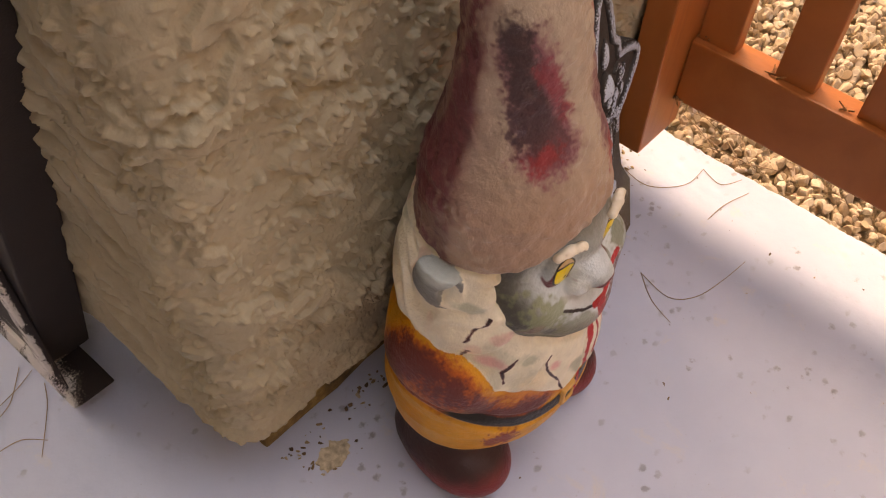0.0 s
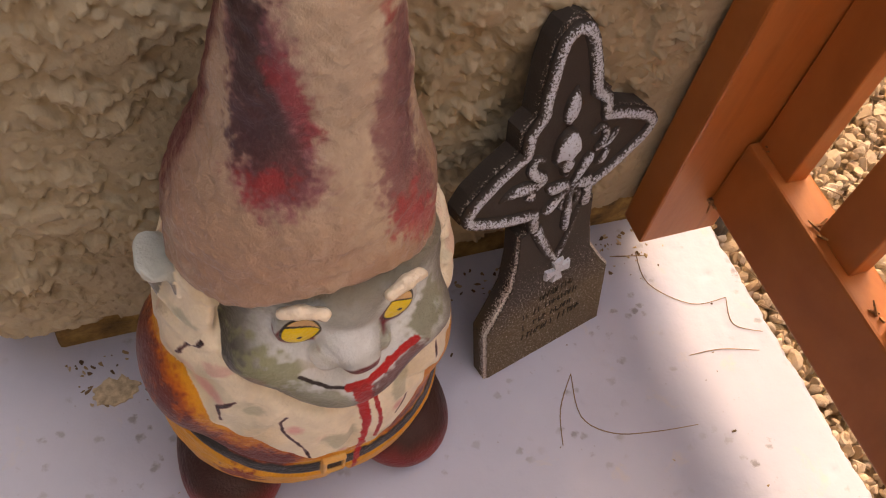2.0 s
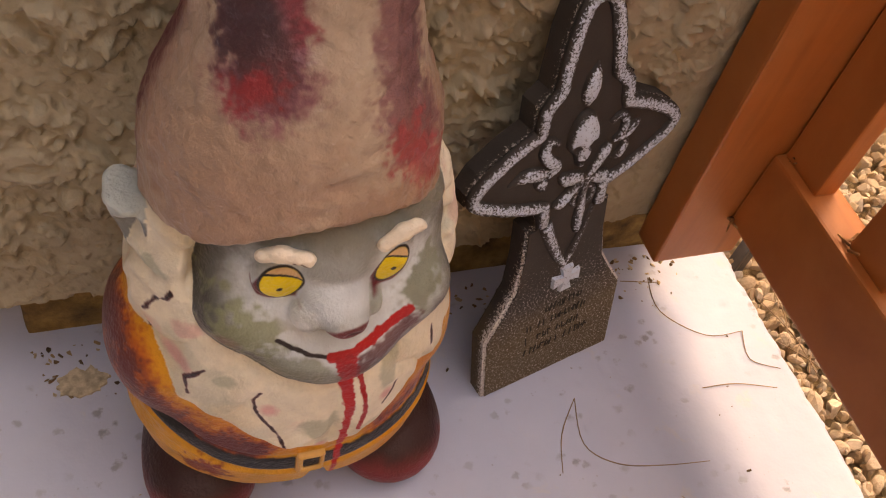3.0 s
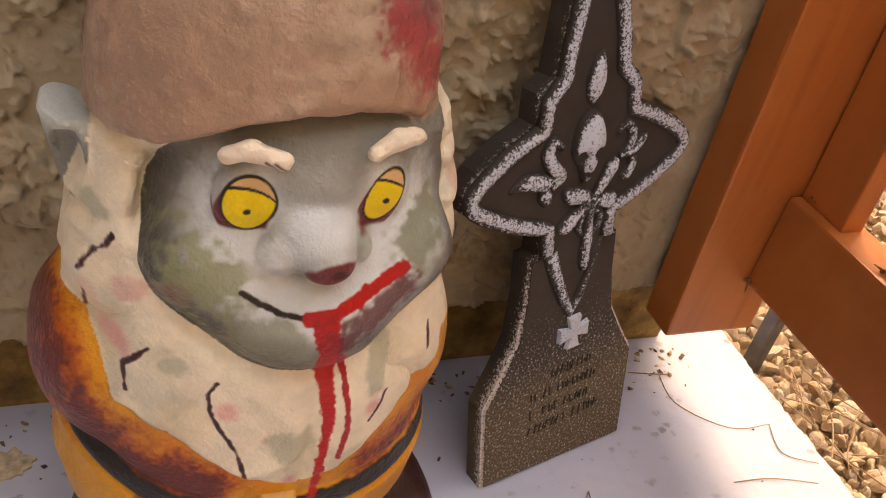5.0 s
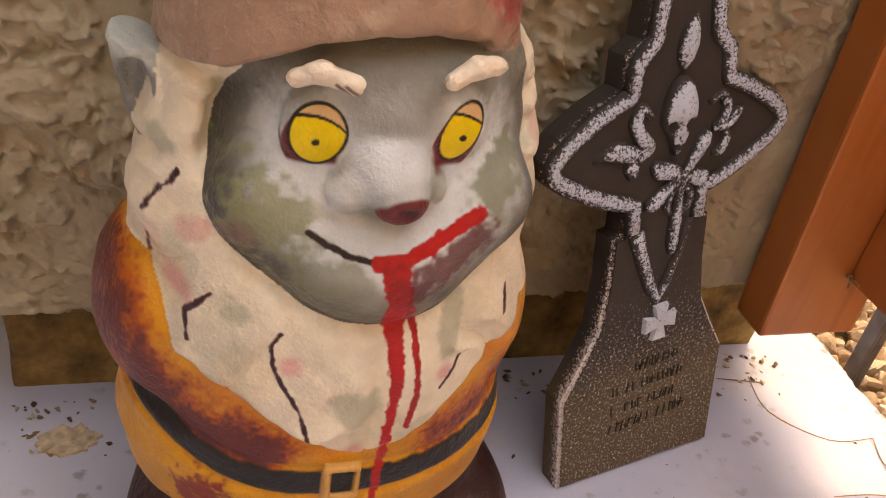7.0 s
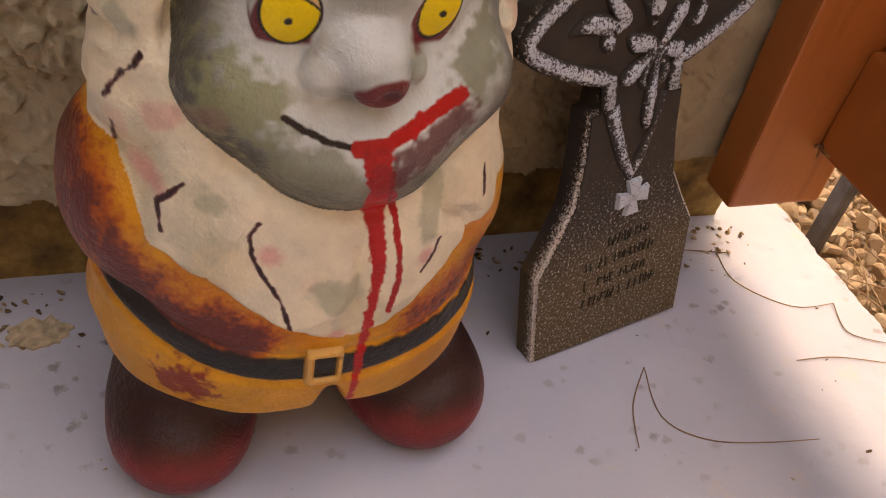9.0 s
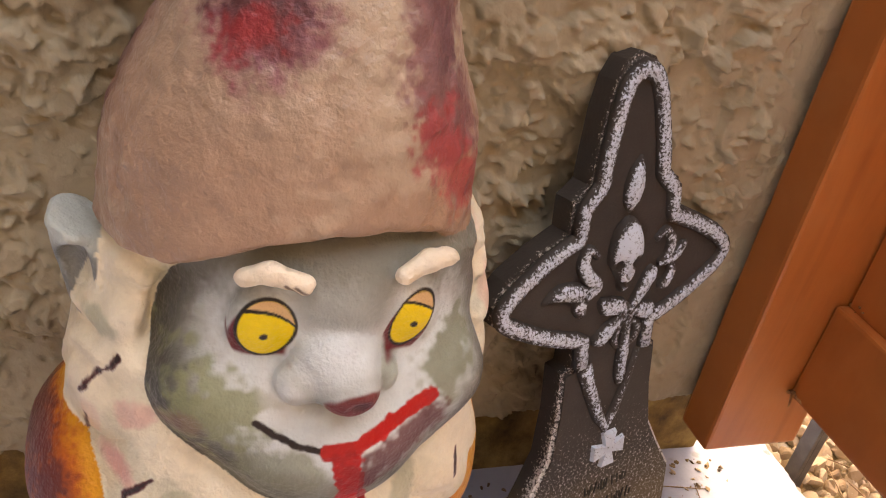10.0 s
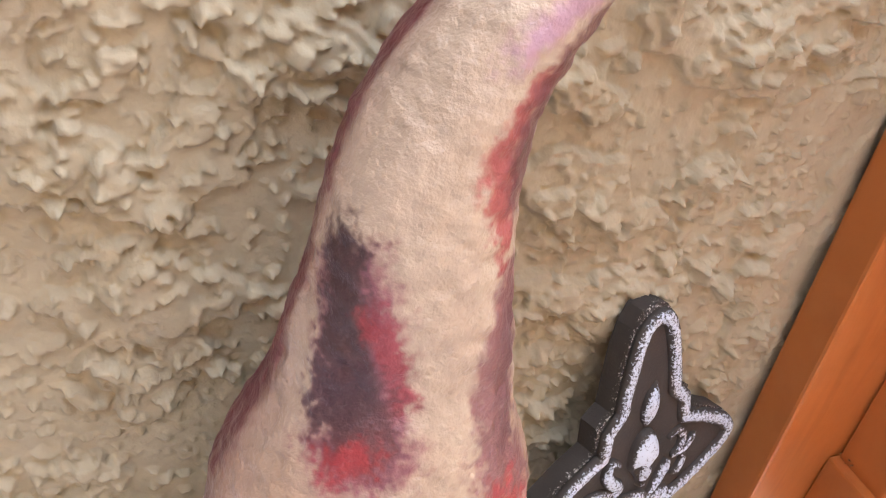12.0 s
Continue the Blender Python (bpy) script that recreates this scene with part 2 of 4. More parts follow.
def stucco_relief(s, z, streaks):
    """Height of the hand-trowelled coat; streaks: how far it was dragged in slanting strokes."""
    wx = s + 0.0050 * gnoise(s * 45, z * 45, 1) + 0.0010 * gnoise(s * 130, z * 130, 15)
    wz = z + 0.0050 * gnoise(s * 45, z * 45, 2) + 0.0010 * gnoise(s * 130, z * 130, 16)
    calm = sstep(0.05, 0.35, gnoise(s * 9 + 3, z * 9, 3))
    # flat skins pressed on in patches, with ragged steep edges
    f = gnoise(wx * 12 + wz * 4, wz * 17, 9) + 0.42 * gnoise(wx * 34, wz * 42, 18) + 0.14 * gnoise(wx * 95, wz * 100, 19)
    skin = sstep(0.03, 0.075, f)
    upper = sstep(0.27, 0.32, f)
    # rounded clots and crumbs of smaller sizes, in clusters
    cluster = sstep(-0.22, 0.12, gnoise(s * 13, z * 13, 23))
    n1 = gnoise(wx * 48, wz * 70, 4) + 0.35 * gnoise(wx * 100, wz * 130, 5)
    clot = sstep(0.14, 0.30, n1) * (1 - 0.9 * calm) * cluster
    n2 = gnoise(wx * 115, wz * 135, 6)
    crumb = sstep(0.22, 0.42, n2) * (1 - 0.7 * calm)
    n3 = gnoise(wx * 195, wz * 215, 17)
    pebble = sstep(0.18, 0.42, n3) * (0.35 + 0.65 * cluster)
    swell = gnoise(s * 16, z * 16, 8)
    h = 0.0062 * skin + 0.0040 * upper + 0.0068 * clot + 0.0044 * crumb + 0.0030 * pebble + 0.004 * swell
    bend = 0.006 * gnoise(s * 14, z * 14, 21)
    ph = (s * 0.55 + z * 0.83 + 2.2 * bend) * 46 + 0.5 * gnoise(s * 22, z * 22, 24) + 0.10 * gnoise(s * 110, z * 110, 25)
    saw = 1 - (ph - np.floor(ph))
    ridge = sstep(0.0, 0.8, saw) * sstep(1.0, 0.90, saw) * (0.45 + 0.55 * sstep(-0.25, 0.2, gnoise(s * 15 + 5, z * 15, 26)))
    drag = gnoise((s * 0.55 + z * 0.83 + bend) * 62, (s * 0.83 - z * 0.55) * 7, 10)
    thin = gnoise((s * 0.55 + z * 0.83 + bend) * 130, (s * 0.83 - z * 0.55) * 13, 22)
    return h * (1 - 0.80 * streaks) + streaks * (0.0130 * ridge + 0.0030 * sstep(-0.02, 0.10, drag) + 0.0025 * sstep(0.08, 0.20, thin))


def stucco_wall():
    """The rounded outer corner and both faces of the coat, as one sheet with a turned-in lower lip."""
    step, rad = 0.0016, 0.032
    a, arc, b = 0.75, rad * math.pi / 2, END - LEFT - rad
    s = np.concatenate([np.arange(0, a - 0.45, 0.008), np.arange(a - 0.45, a - 0.02, 0.0024), np.arange(a - 0.02, a + arc + b + step, step)])
    z = np.concatenate([[LIP + 0.004], np.arange(LIP, 0.86, step), np.arange(0.86, 1.3, 0.02), [TOP]])
    S, Z = np.meshgrid(s, z, indexing="ij")
    ang = np.clip((S - a) / rad, 0, math.pi / 2)
    x = np.where(S < a, LEFT, LEFT + rad * (1 - np.cos(ang)) + np.clip(S - a - arc, 0, None))
    y = np.where(S < a, FRONT + rad + a - S, FRONT + rad * (1 - np.sin(ang)))
    nx, ny = -np.cos(ang), -np.sin(ang)
    h = stucco_relief(S, Z, sstep(a + 0.01, a - 0.05, S) * 0.9)
    h = h * (1 - 0.5 * sstep(LIP + 0.07, LIP, Z)) * (1 - 0.3 * np.sin(2 * ang) ** 2)
    h = h + 0.006 * sstep(0.16, 0.10, Z) * gnoise(S * 12, Z * 5, 12) - 0.012 * sstep(LIP + 0.008, LIP, Z)
    h = h * (1 - 0.6 * sstep(0.56, 0.60, x)) - 0.006 * sstep(0.59, 0.615, x)
    h[:, 0] = -0.03
    low = 0.007 * gnoise(s * 14, s * 0 + 0.5, 13) + 0.002 * gnoise(s * 60, s * 0 + 1.5, 14)
    Z = Z + low[:, None] * sstep(0.2, LIP, Z)
    V = np.stack([x + nx * h, y + ny * h, Z], -1).reshape(-1, 3)
    me = mesh_np("wall_north", V, grid_quads(*S.shape)[:, ::-1])
    me.materials.append(STUCCO)
    return tagged(new("wall_north", me), "tan hand-trowelled stucco wall with a rounded outer corner", "wall", kind="structure")


stucco_wall()
bm = bmesh.new()
box(bm, LEFT + 0.042, END - 0.012, FRONT + 0.036, 0.79, -0.05, LIP + 0.03, 0.004)
box(bm, LEFT + 0.026, END - 0.004, FRONT + 0.022, 2.6, LIP + 0.012, TOP - 0.01)
bmesh.ops.subdivide_edges(bm, edges=bm.edges[:], cuts=12, use_grid_fill=True)
for v in bm.verts:
    if v.co.z < LIP + 0.012:
        v.co += noise.noise_vector(v.co * 25) * 0.004
tagged(part("foundation", bm, FOUND, None), "yellowish dirty concrete footing under the stucco wall", "footing", kind="structure")


def slab():
    """The painted porch slab: a fine sheet where the camera looks, with ragged outer edge, and plain ground beyond."""
    edge, step = 0.766, 0.004
    xs = np.concatenate([[-3.0, -1.5], np.arange(-0.35, edge + 1e-6, step)])
    ys = np.concatenate([[-3.5, -1.2], np.arange(-0.62, 0.75, step), [2.5]])
    X, Y = np.meshgrid(xs, ys, indexing="ij")
    Z = 0.0012 * gnoise(X * 9, Y * 9, 20) + 0.0005 * gnoise(X * 60, Y * 60, 21)
    pit = sstep(0.34, 0.5, gnoise(X * 75, Y * 75, 22)) * sstep(0.0, 0.25, gnoise(X * 14, Y * 14, 23))
    Z = Z - 0.0016 * pit
    rag = 0.003 * gnoise(Y * 45, Y * 0 + 0.3, 24) + 0.0025 * gnoise(Y * 150, Y * 0 + 4.3, 25)
    near = sstep(edge - 0.02, edge, X)
    X = X + rag * near
    Z = Z - 0.004 * sstep(edge - 0.006, edge, X - rag * near)
    # the outer face, down into the gravel
    drop = [np.stack([X[-1] + d + 0.002 * gnoise(Y[-1] * 70, Y[-1] * 0 + d * 900, 26), Y[-1], np.full_like(Y[-1], z)], -1) for d, z in ((0.001, -0.012), (-0.002, -0.03), (0.0, -0.08))]
    V = np.concatenate([np.stack([X, Y, Z], -1), np.stack(drop)], 0)
    me = mesh_np("floor", V.reshape(-1, 3), grid_quads(V.shape[0], V.shape[1]))
    me.materials.append(CONCRETE)
    return tagged(new("floor", me), "pale grey painted concrete slab with pits and dark flecks", "floor", kind="structure")


slab()
bm = bmesh.new()
bmesh.ops.create_grid(bm, x_segments=60, y_segments=60, size=60)
for v in bm.verts:
    v.co.z = -0.055
ground = tagged(part("ground", bm, SOIL, None), "sandy soil under the gravel yard", "ground", kind="structure")

# unseen walls behind and beside the camera, added to block sky light
bm = bmesh.new()
box(bm, -1.75, 5.0, -1.85, -1.7, -0.06, 2.45)
# dark, so these added walls bounce little light onto the stucco
BLOCK_BROWN = plain("light_block_brown", (0.20, 0.15, 0.11), 0.8)
tagged(part("wall_south", bm, BLOCK_BROWN, None), "unseen dark brown wall added to block frontal sky light", "wall", kind="structure")
bm = bmesh.new()
box(bm, -1.75, -1.6, -1.7, 3.0, -0.06, 2.45)
tagged(part("wall_west", bm, BLOCK_BROWN, None), "unseen dark brown wall added to block sky light from the left", "wall", kind="structure")
bm = bmesh.new()
box(bm, 2.4, 2.55, -1.7, 3.0, -0.06, 2.1)
tagged(part("wall_east", bm, BLOCK_BROWN, None), "unseen dark brown wall added to block low sky light on the right", "wall", kind="structure")
# unseen roof pieces, added so the sky light rakes the stucco from above
bm = bmesh.new()
box(bm, -0.45, 1.5, 0.03, 3.0, 2.45, 2.57)
box(bm, -1.8, -0.452, -0.75, 3.0, 2.45, 2.57)
tagged(part("ceiling", bm, plain("roof_block_brown", (0.26, 0.2, 0.14)), None), "unseen two-piece roof added to shape the sky light", "ceiling", kind="structure")


# ---- the garden gnome ----
def ell(p, c, r):
    q = [(p[k] - c[k]) / r[k] for k in range(3)]
    k0 = np.sqrt(q[0] ** 2 + q[1] ** 2 + q[2] ** 2) + 1e-9
    k1 = np.sqrt((q[0] / r[0]) ** 2 + (q[1] / r[1]) ** 2 + (q[2] / r[2]) ** 2) + 1e-9
    return k0 * (k0 - 1) / k1


def smin(a, b, k):
    h = np.clip(0.5 + 0.5 * (b - a) / k, 0, 1)
    return b + (a - b) * h - k * h * (1 - h)


def smax(a, b, k):
    return -smin(-a, -b, k)


def turned(p, cx, cy, rx, ry):
    q = np.sqrt(((p[0] - cx) / rx) ** 2 + ((p[1] - cy) / ry) ** 2)
    return (q - 1) * np.minimum(rx, ry)


def capsule(p, a, b, r):
    a, b = np.array(a), np.array(b)
    d = b - a
    t = np.clip(sum((p[k] - a[k]) * d[k] for k in range(3)) / (d @ d), 0, 1)
    return np.sqrt(sum((p[k] - a[k] - t * d[k]) ** 2 for k in range(3))) - r


def mid(pairs, z):
    return np.interp(z, [a for a, _ in pairs], [b for _, b in pairs])


GX = 0.257                      # the middle of the gnome's face
HAT_R = ((.30, .072), (.335, .0785), (.352, .0815), (.37, .081), (.385, .0785), (.40, .0735), (.43, .060), (.46, .0490), (.49, .0455), (.52, .0425), (.55, .0385), (.58, .0355), (.61, .033), (.64, .028), (.66, .02), (.672, .006))
COAT_RX = ((.05, .096), (.07, .106), (.09, .113), (.12, .117), (.135, .113), (.16, .113), (.19, .115), (.22, .108), (.25, .092), (.28, .06), (.3, .03))
COAT_RY = ((.05, .074), (.07, .083), (.09, .089), (.12, .094), (.135, .093), (.16, .091), (.21, .086), (.235, .055), (.26, .03), (.3, .02))
BEARD_RX = ((.13, .104), (.18, .110), (.21, .108), (.24, .104), (.27, .102), (.30, .099), (.33, .091), (.36, .076))
BEARD_RY = ((.13, .092), (.18, .0935), (.22, .091), (.26, .088), (.30, .082), (.34, .075), (.36, .065))


def hat_axis(z):
    bend = np.clip(z - 0.53, 0, None)
    return 0.2456 + 0.0382 * (z - 0.35) + 3.9 * bend ** 2, mid(HAT_Y, z) - 0.6 * bend ** 2


HAT_Y = ((.30, -.090), (.36, -.090), (.40, -.0885), (.45, -.0855), (.50, -.0799), (.60, -.065), (.70, -.050))
HAT_FLAT = ((.30, .885), (.37, .885), (.45, 1.0), (.70, 1.0))      # depth of the hat as a share of its width
RIM = ((.160, .335), (.175, .336), (.193, .343), (.204, .350), (.225, .361), (.247, .366), (.271, .3665), (.294, .3605), (.312, .349), (.328, .335))


def rim_height(x, y):
    """The lower edge of the hat: raised over the face, low at the sides and behind."""
    return 0.335 + (mid(RIM, x) - 0.335) * sstep(-0.085, -0.125, y)


def beard_edge(x, y):
    """The lower edge of the beard: a bib that comes to a point in front."""
    th = np.degrees(np.arctan2(x - 0.259, -(y + 0.085)))
    a = np.abs(th)
    low = np.interp(a, [0, 10, 20, 40, 60, 76, 90, 130, 180], [.152, .158, .168, .189, .207, .224, .240, .25, .25])
    return low + 0.0010 * np.sin(th * 0.31) * sstep(4, 20, a)


def belt_height(x):
    return 0.1325 + 4.5 * np.clip(0.225 - x, 0, 0.09) ** 2


def gnome_parts(p):
    x, y, z = p
    parts = {}
    cx, cy = hat_axis(z)
    rim = rim_height(x, y)
    r = mid(HAT_R, z) + 0.0016 * np.exp(-((z - rim - 0.007) / 0.008) ** 2) - 0.0012 * np.exp(-((z - rim - 0.026) / 0.010) ** 2)
    dent = 0.004 * np.exp(-((z - 0.465) / 0.02) ** 2) * np.cos(np.arctan2(x - cx, -(y - cy)) * 2 + 0.6)
    parts["hat"] = smax(turned((x, y), cx, cy, r - dent, (r - dent) * mid(HAT_FLAT, z)) * 0.9, rim - z, 0.007)
    coat = turned((x, y), 0.2525 - 0.04 * np.clip(z - 0.1, 0, 0.12), -0.085, mid(COAT_RX, z) - 0.003, mid(COAT_RY, z)) * 0.9
    for side in (-1, 1):
        coat = smin(coat, ell(p, (0.2465 + side * 0.083, -0.092, 0.198), (0.031, 0.052, 0.046)), 0.014)
    hem = 0.076 + 0.003 * np.cos((x - GX) * 70) + 0.018 * np.exp(-((x - GX) / 0.0075) ** 4) * (y < -0.1) + 0.34 * np.clip(-0.132 - y, 0, 0.05)
    # a folded crease under each sleeve
    coat = coat + 0.004 * np.exp(-((z - 0.157 - 0.25 * (np.abs(x - GX) - 0.1)) / 0.006) ** 2) * sstep(0.07, 0.095, np.abs(x - GX))
    coat = smax(smax(coat, hem - z, 0.008), z - 0.29, 0.01)
    belt = np.abs(z - belt_height(x))
    coat = coat + 0.0016 * np.exp(-((belt - 0.010) / 0.003) ** 2)
    parts["coat"] = coat
    open_face = (np.sqrt(((x - 0.259) / 0.0745) ** 2 + ((z - 0.302) / 0.066) ** 2) - 1) * 0.066
    th = np.degrees(np.arctan2(x - 0.259, -(y + 0.085)))
    ang = np.arctan2(x - 0.259, -(z - 0.31))
    wob = vnoise3(x * 26, y * 26, z * 26, 12)
    outer = sstep(0.012, 0.035, open_face)
    lobe = np.abs(np.sin(ang * 6.5 + 0.8 * wob))
    lock = outer * (0.0052 * lobe ** 0.6 - 0.0026) + 0.0016 * wob + 0.0010 * np.sin(ang * 22 + 6 * wob)
    beard = turned((x, y), 0.2525, -0.085, mid(BEARD_RX, z) - 0.004, mid(BEARD_RY, z)) * 0.9 - lock - 0.0015
    beard = smax(smax(beard, beard_edge(x, y) - z, 0.006), z - 0.352, 0.004)
    beard = smax(beard, np.where(y < -0.06, -open_face, -1.0), 0.016)
    parts["beard"] = beard
    face = ell(p, (0.259, -0.106, 0.302), (0.0745, 0.056, 0.074))
    for side in (-1, 1):
        face = smin(face, ell(p, (0.259 + side * 0.047, -0.139, 0.285), (0.028, 0.027, 0.026)), 0.012)
    face = smin(face, ell(p, (0.259, -0.128, 0.266), (0.061, 0.0535, 0.036)), 0.016)
    face = smin(face, ell(p, (0.259, -0.146, 0.250), (0.036, 0.034, 0.020)), 0.016)
    face = smin(face, ell(p, (0.226, -0.153, 0.324), (0.0135, 0.0085, 0.0155)), 0.005)
    face = smin(face, ell(p, (0.288, -0.151, 0.326), (0.0125, 0.0085, 0.0155)), 0.005)
    face = smin(face, ell(p, (0.259, -0.108, 0.342), (0.066, 0.050, 0.032)), 0.012)
    face = smin(face, ell(p, (0.258, -0.125, 0.330), (0.030, 0.0425, 0.028)), 0.008)
    # a snub nose, pale above, with a blunt hollowed tip
    nose = smin(ell(p, (0.2565, -0.160, 0.3110), (0.0185, 0.0185, 0.0175)), ell(p, (0.2605, -0.1725, 0.3035), (0.0130, 0.0125, 0.0118)), 0.007)
    nose = smin(nose, ell(p, (0.2415, -0.165, 0.3020), (0.0100, 0.0115, 0.0100)), 0.004)
    nose = smin(nose, ell(p, (0.2755, -0.162, 0.303), (0.0085, 0.0105, 0.0090)), 0.004)
    nose = smax(nose, -ell(p, (0.2635, -0.1860, 0.3000), (0.0060, 0.0044, 0.0042)), 0.003)
    face = smin(face, nose, 0.003)
    parts["face"] = face
    brow = 1.0
    for a, b, c in (((0.2175, -0.157, 0.3478), (0.226, -0.161, 0.3525), (0.239, -0.164, 0.3490)), ((0.279, -0.163, 0.3515), (0.289, -0.160, 0.3565), (0.298, -0.156, 0.3555))):
        brow = np.minimum(brow, smin(capsule(p, a, b, 0.0040), capsule(p, b, c, 0.0042), 0.003))
    parts["brow"] = brow + 0.0004 * vnoise3(x * 260, y * 260, z * 420, 6)
    ear = 1.0
    for side in (-1, 1):
        ex = GX + (0.060 if side > 0 else -0.095)
        tilt = p[0] - ex - side * 0.25 * (z - 0.31)
        e = ell((tilt + ex, y + 0.2 * (z - 0.31), z), (ex, -0.088, 0.309), (0.0125, 0.022, 0.046))
        e = smax(e, z - 0.335 - 0.3 * side * (x - ex), 0.0015)
        e = smax(e, -ell(p, (ex + side * 0.006, -0.108, 0.312), (0.009, 0.013, 0.02)), 0.004)
        ear = np.minimum(ear, e)
    parts["ear"] = ear
    shoe = leg = 1.0
    for cx2, cy2, rx in ((0.183, -0.116, 0.044), (0.335, -0.113, 0.047)):
        s = smin(ell(p, (cx2, cy2, 0.027), (rx, 0.052, 0.036)), ell(p, (cx2 * 0.9 + GX * 0.1, -0.078, 0.030), (rx, 0.050, 0.040)), 0.02)
        shoe = np.minimum(shoe, smax(s, -z, 0.004))
        leg = np.minimum(leg, ell(p, (cx2 * 0.72 + GX * 0.28, -0.084, 0.085), (0.047, 0.058, 0.078)))
    parts["shoe"] = smin(shoe, smax(leg, 0.004 - z, 0.004), 0.014)
    bk = (np.abs(x - 0.2505) - 0.0095, np.abs(y + 0.179) - 0.0025, np.abs(z - 0.1345) - 0.0125)
    hole = np.maximum(np.abs(x - 0.2515) - 0.0065, np.abs(z - 0.1345) - 0.0085)
    parts["buckle"] = np.maximum(np.maximum(np.maximum(bk[0], bk[1]), bk[2]), -hole)
    return parts


ORDER = ("hat", "coat", "beard", "face", "brow", "ear", "shoe", "buckle")


def gnome_sdf(p):
    d = gnome_parts(p)
    out = d["coat"]
    out = smin(out, d["beard"], 0.003)
    out = smin(out, d["face"], 0.005)
    out = smin(out, d["ear"], 0.006)
    out = smin(out, d["hat"], 0.002)
    out = smin(out, d["brow"], 0.002)
    out = smin(out, d["shoe"], 0.002)
    return np.minimum(out, d["buckle"])


def surface_nets(lo, hi, h, field):
    """A quad mesh on the zero level of a field, one vertex a cell."""
    ax = [np.arange(a, b, h) for a, b in zip(lo, hi)]
    G = np.meshgrid(*ax, indexing="ij")
    F = field(tuple(G))
    del G
    inside = F < 0
    n = F.shape
    count = sum(inside[i:n[0] - 1 + i, j:n[1] - 1 + j, k:n[2] - 1 + k].astype(np.int8) for i in (0, 1) for j in (0, 1) for k in (0, 1))
    act = (count > 0) & (count < 8)
    cells = np.argwhere(act)
    index = np.full(act.shape, -1, np.int64)
    index[act] = np.arange(len(cells))
    total, num = np.zeros((len(cells), 3)), np.zeros(len(cells))
    for axis in range(3):
        o1, o2 = [a for a in range(3) if a != axis]
        for i in (0, 1):
            for j in (0, 1):
                c0 = cells.copy()
                c0[:, o1] += i
                c0[:, o2] += j
                c1 = c0.copy()
                c1[:, axis] += 1
                f0, f1 = F[tuple(c0.T)], F[tuple(c1.T)]
                cross = (f0 < 0) != (f1 < 0)
                t = np.where(cross, f0 / np.where(cross, f0 - f1, 1), 0)
                pt = c0.astype(float)
                pt[:, axis] += t
                total += np.where(cross[:, None], pt, 0)
                num += cross
    V = np.array(lo) + h * total / num[:, None]
    quads = []
    for axis in range(3):
        o1, o2 = [a for a in range(3) if a != axis]
        sl0, sl1 = [slice(None)] * 3, [slice(None)] * 3
        sl0[axis], sl1[axis] = slice(0, -1), slice(1, None)
        a, b = inside[tuple(sl0)], inside[tuple(sl1)]
        e = np.argwhere(a != b)
        e = e[(e[:, o1] > 0) & (e[:, o2] > 0) & (e[:, o1] < n[o1] - 1) & (e[:, o2] < n[o2] - 1)]
        flip = a[tuple(e.T)] ^ (axis == 1)
        ring = []
        for i, j in ((1, 1), (0, 1), (0, 0), (1, 0)):
            c = e.copy()
            c[:, o1] -= i
            c[:, o2] -= j
            ring.append(index[tuple(c.T)])
        q = np.stack(ring, -1)
        q[~flip] = q[~flip][:, ::-1]
        quads.append(q)
    Q = np.concatenate(quads)
    return V, Q[(Q >= 0).all(1)]


def split_quads(V, Q):
    """Each quad into four, with shared new vertices."""
    E = np.stack([Q, np.roll(Q, -1, 1)], -1).reshape(-1, 2)
    key, inv = np.unique(np.sort(E, 1), axis=0, return_inverse=True)
    em = V[key].mean(1)
    fm = V[Q].mean(1)
    ei = inv.reshape(-1, 4) + len(V)
    fi = np.arange(len(Q)) + len(V) + len(key)
    new_q = np.concatenate([np.stack([Q[:, k], ei[:, k], fi, ei[:, (k + 3) % 4]], -1) for k in range(4)])
    return np.concatenate([V, em, fm]), new_q


def settle(V, field, rounds=2):
    """Moves vertices onto the zero level."""
    e = 0.0004
    for _ in range(rounds):
        f = field(tuple(V.T))
        g = np.stack([(field(tuple((V + e * np.eye(3)[k]).T)) - f) / e for k in range(3)], -1)
        V = V - np.clip(f / np.maximum((g ** 2).sum(1), 0.2), -0.002, 0.002)[:, None] * g
    return V


def near_line(u, v, pts):
    """Distance from points of a surface map to a broken line."""
    best = np.full(np.shape(u), 9.0)
    for (a, b), (c, d) in zip(pts, pts[1:]):
        t = np.clip(((u - a) * (c - a) + (v - b) * (d - b)) / ((c - a) ** 2 + (d - b) ** 2 + 1e-12), 0, 1)
        best = np.minimum(best, np.hypot(u - a - t * (c - a), v - b - t * (d - b)))
    return best


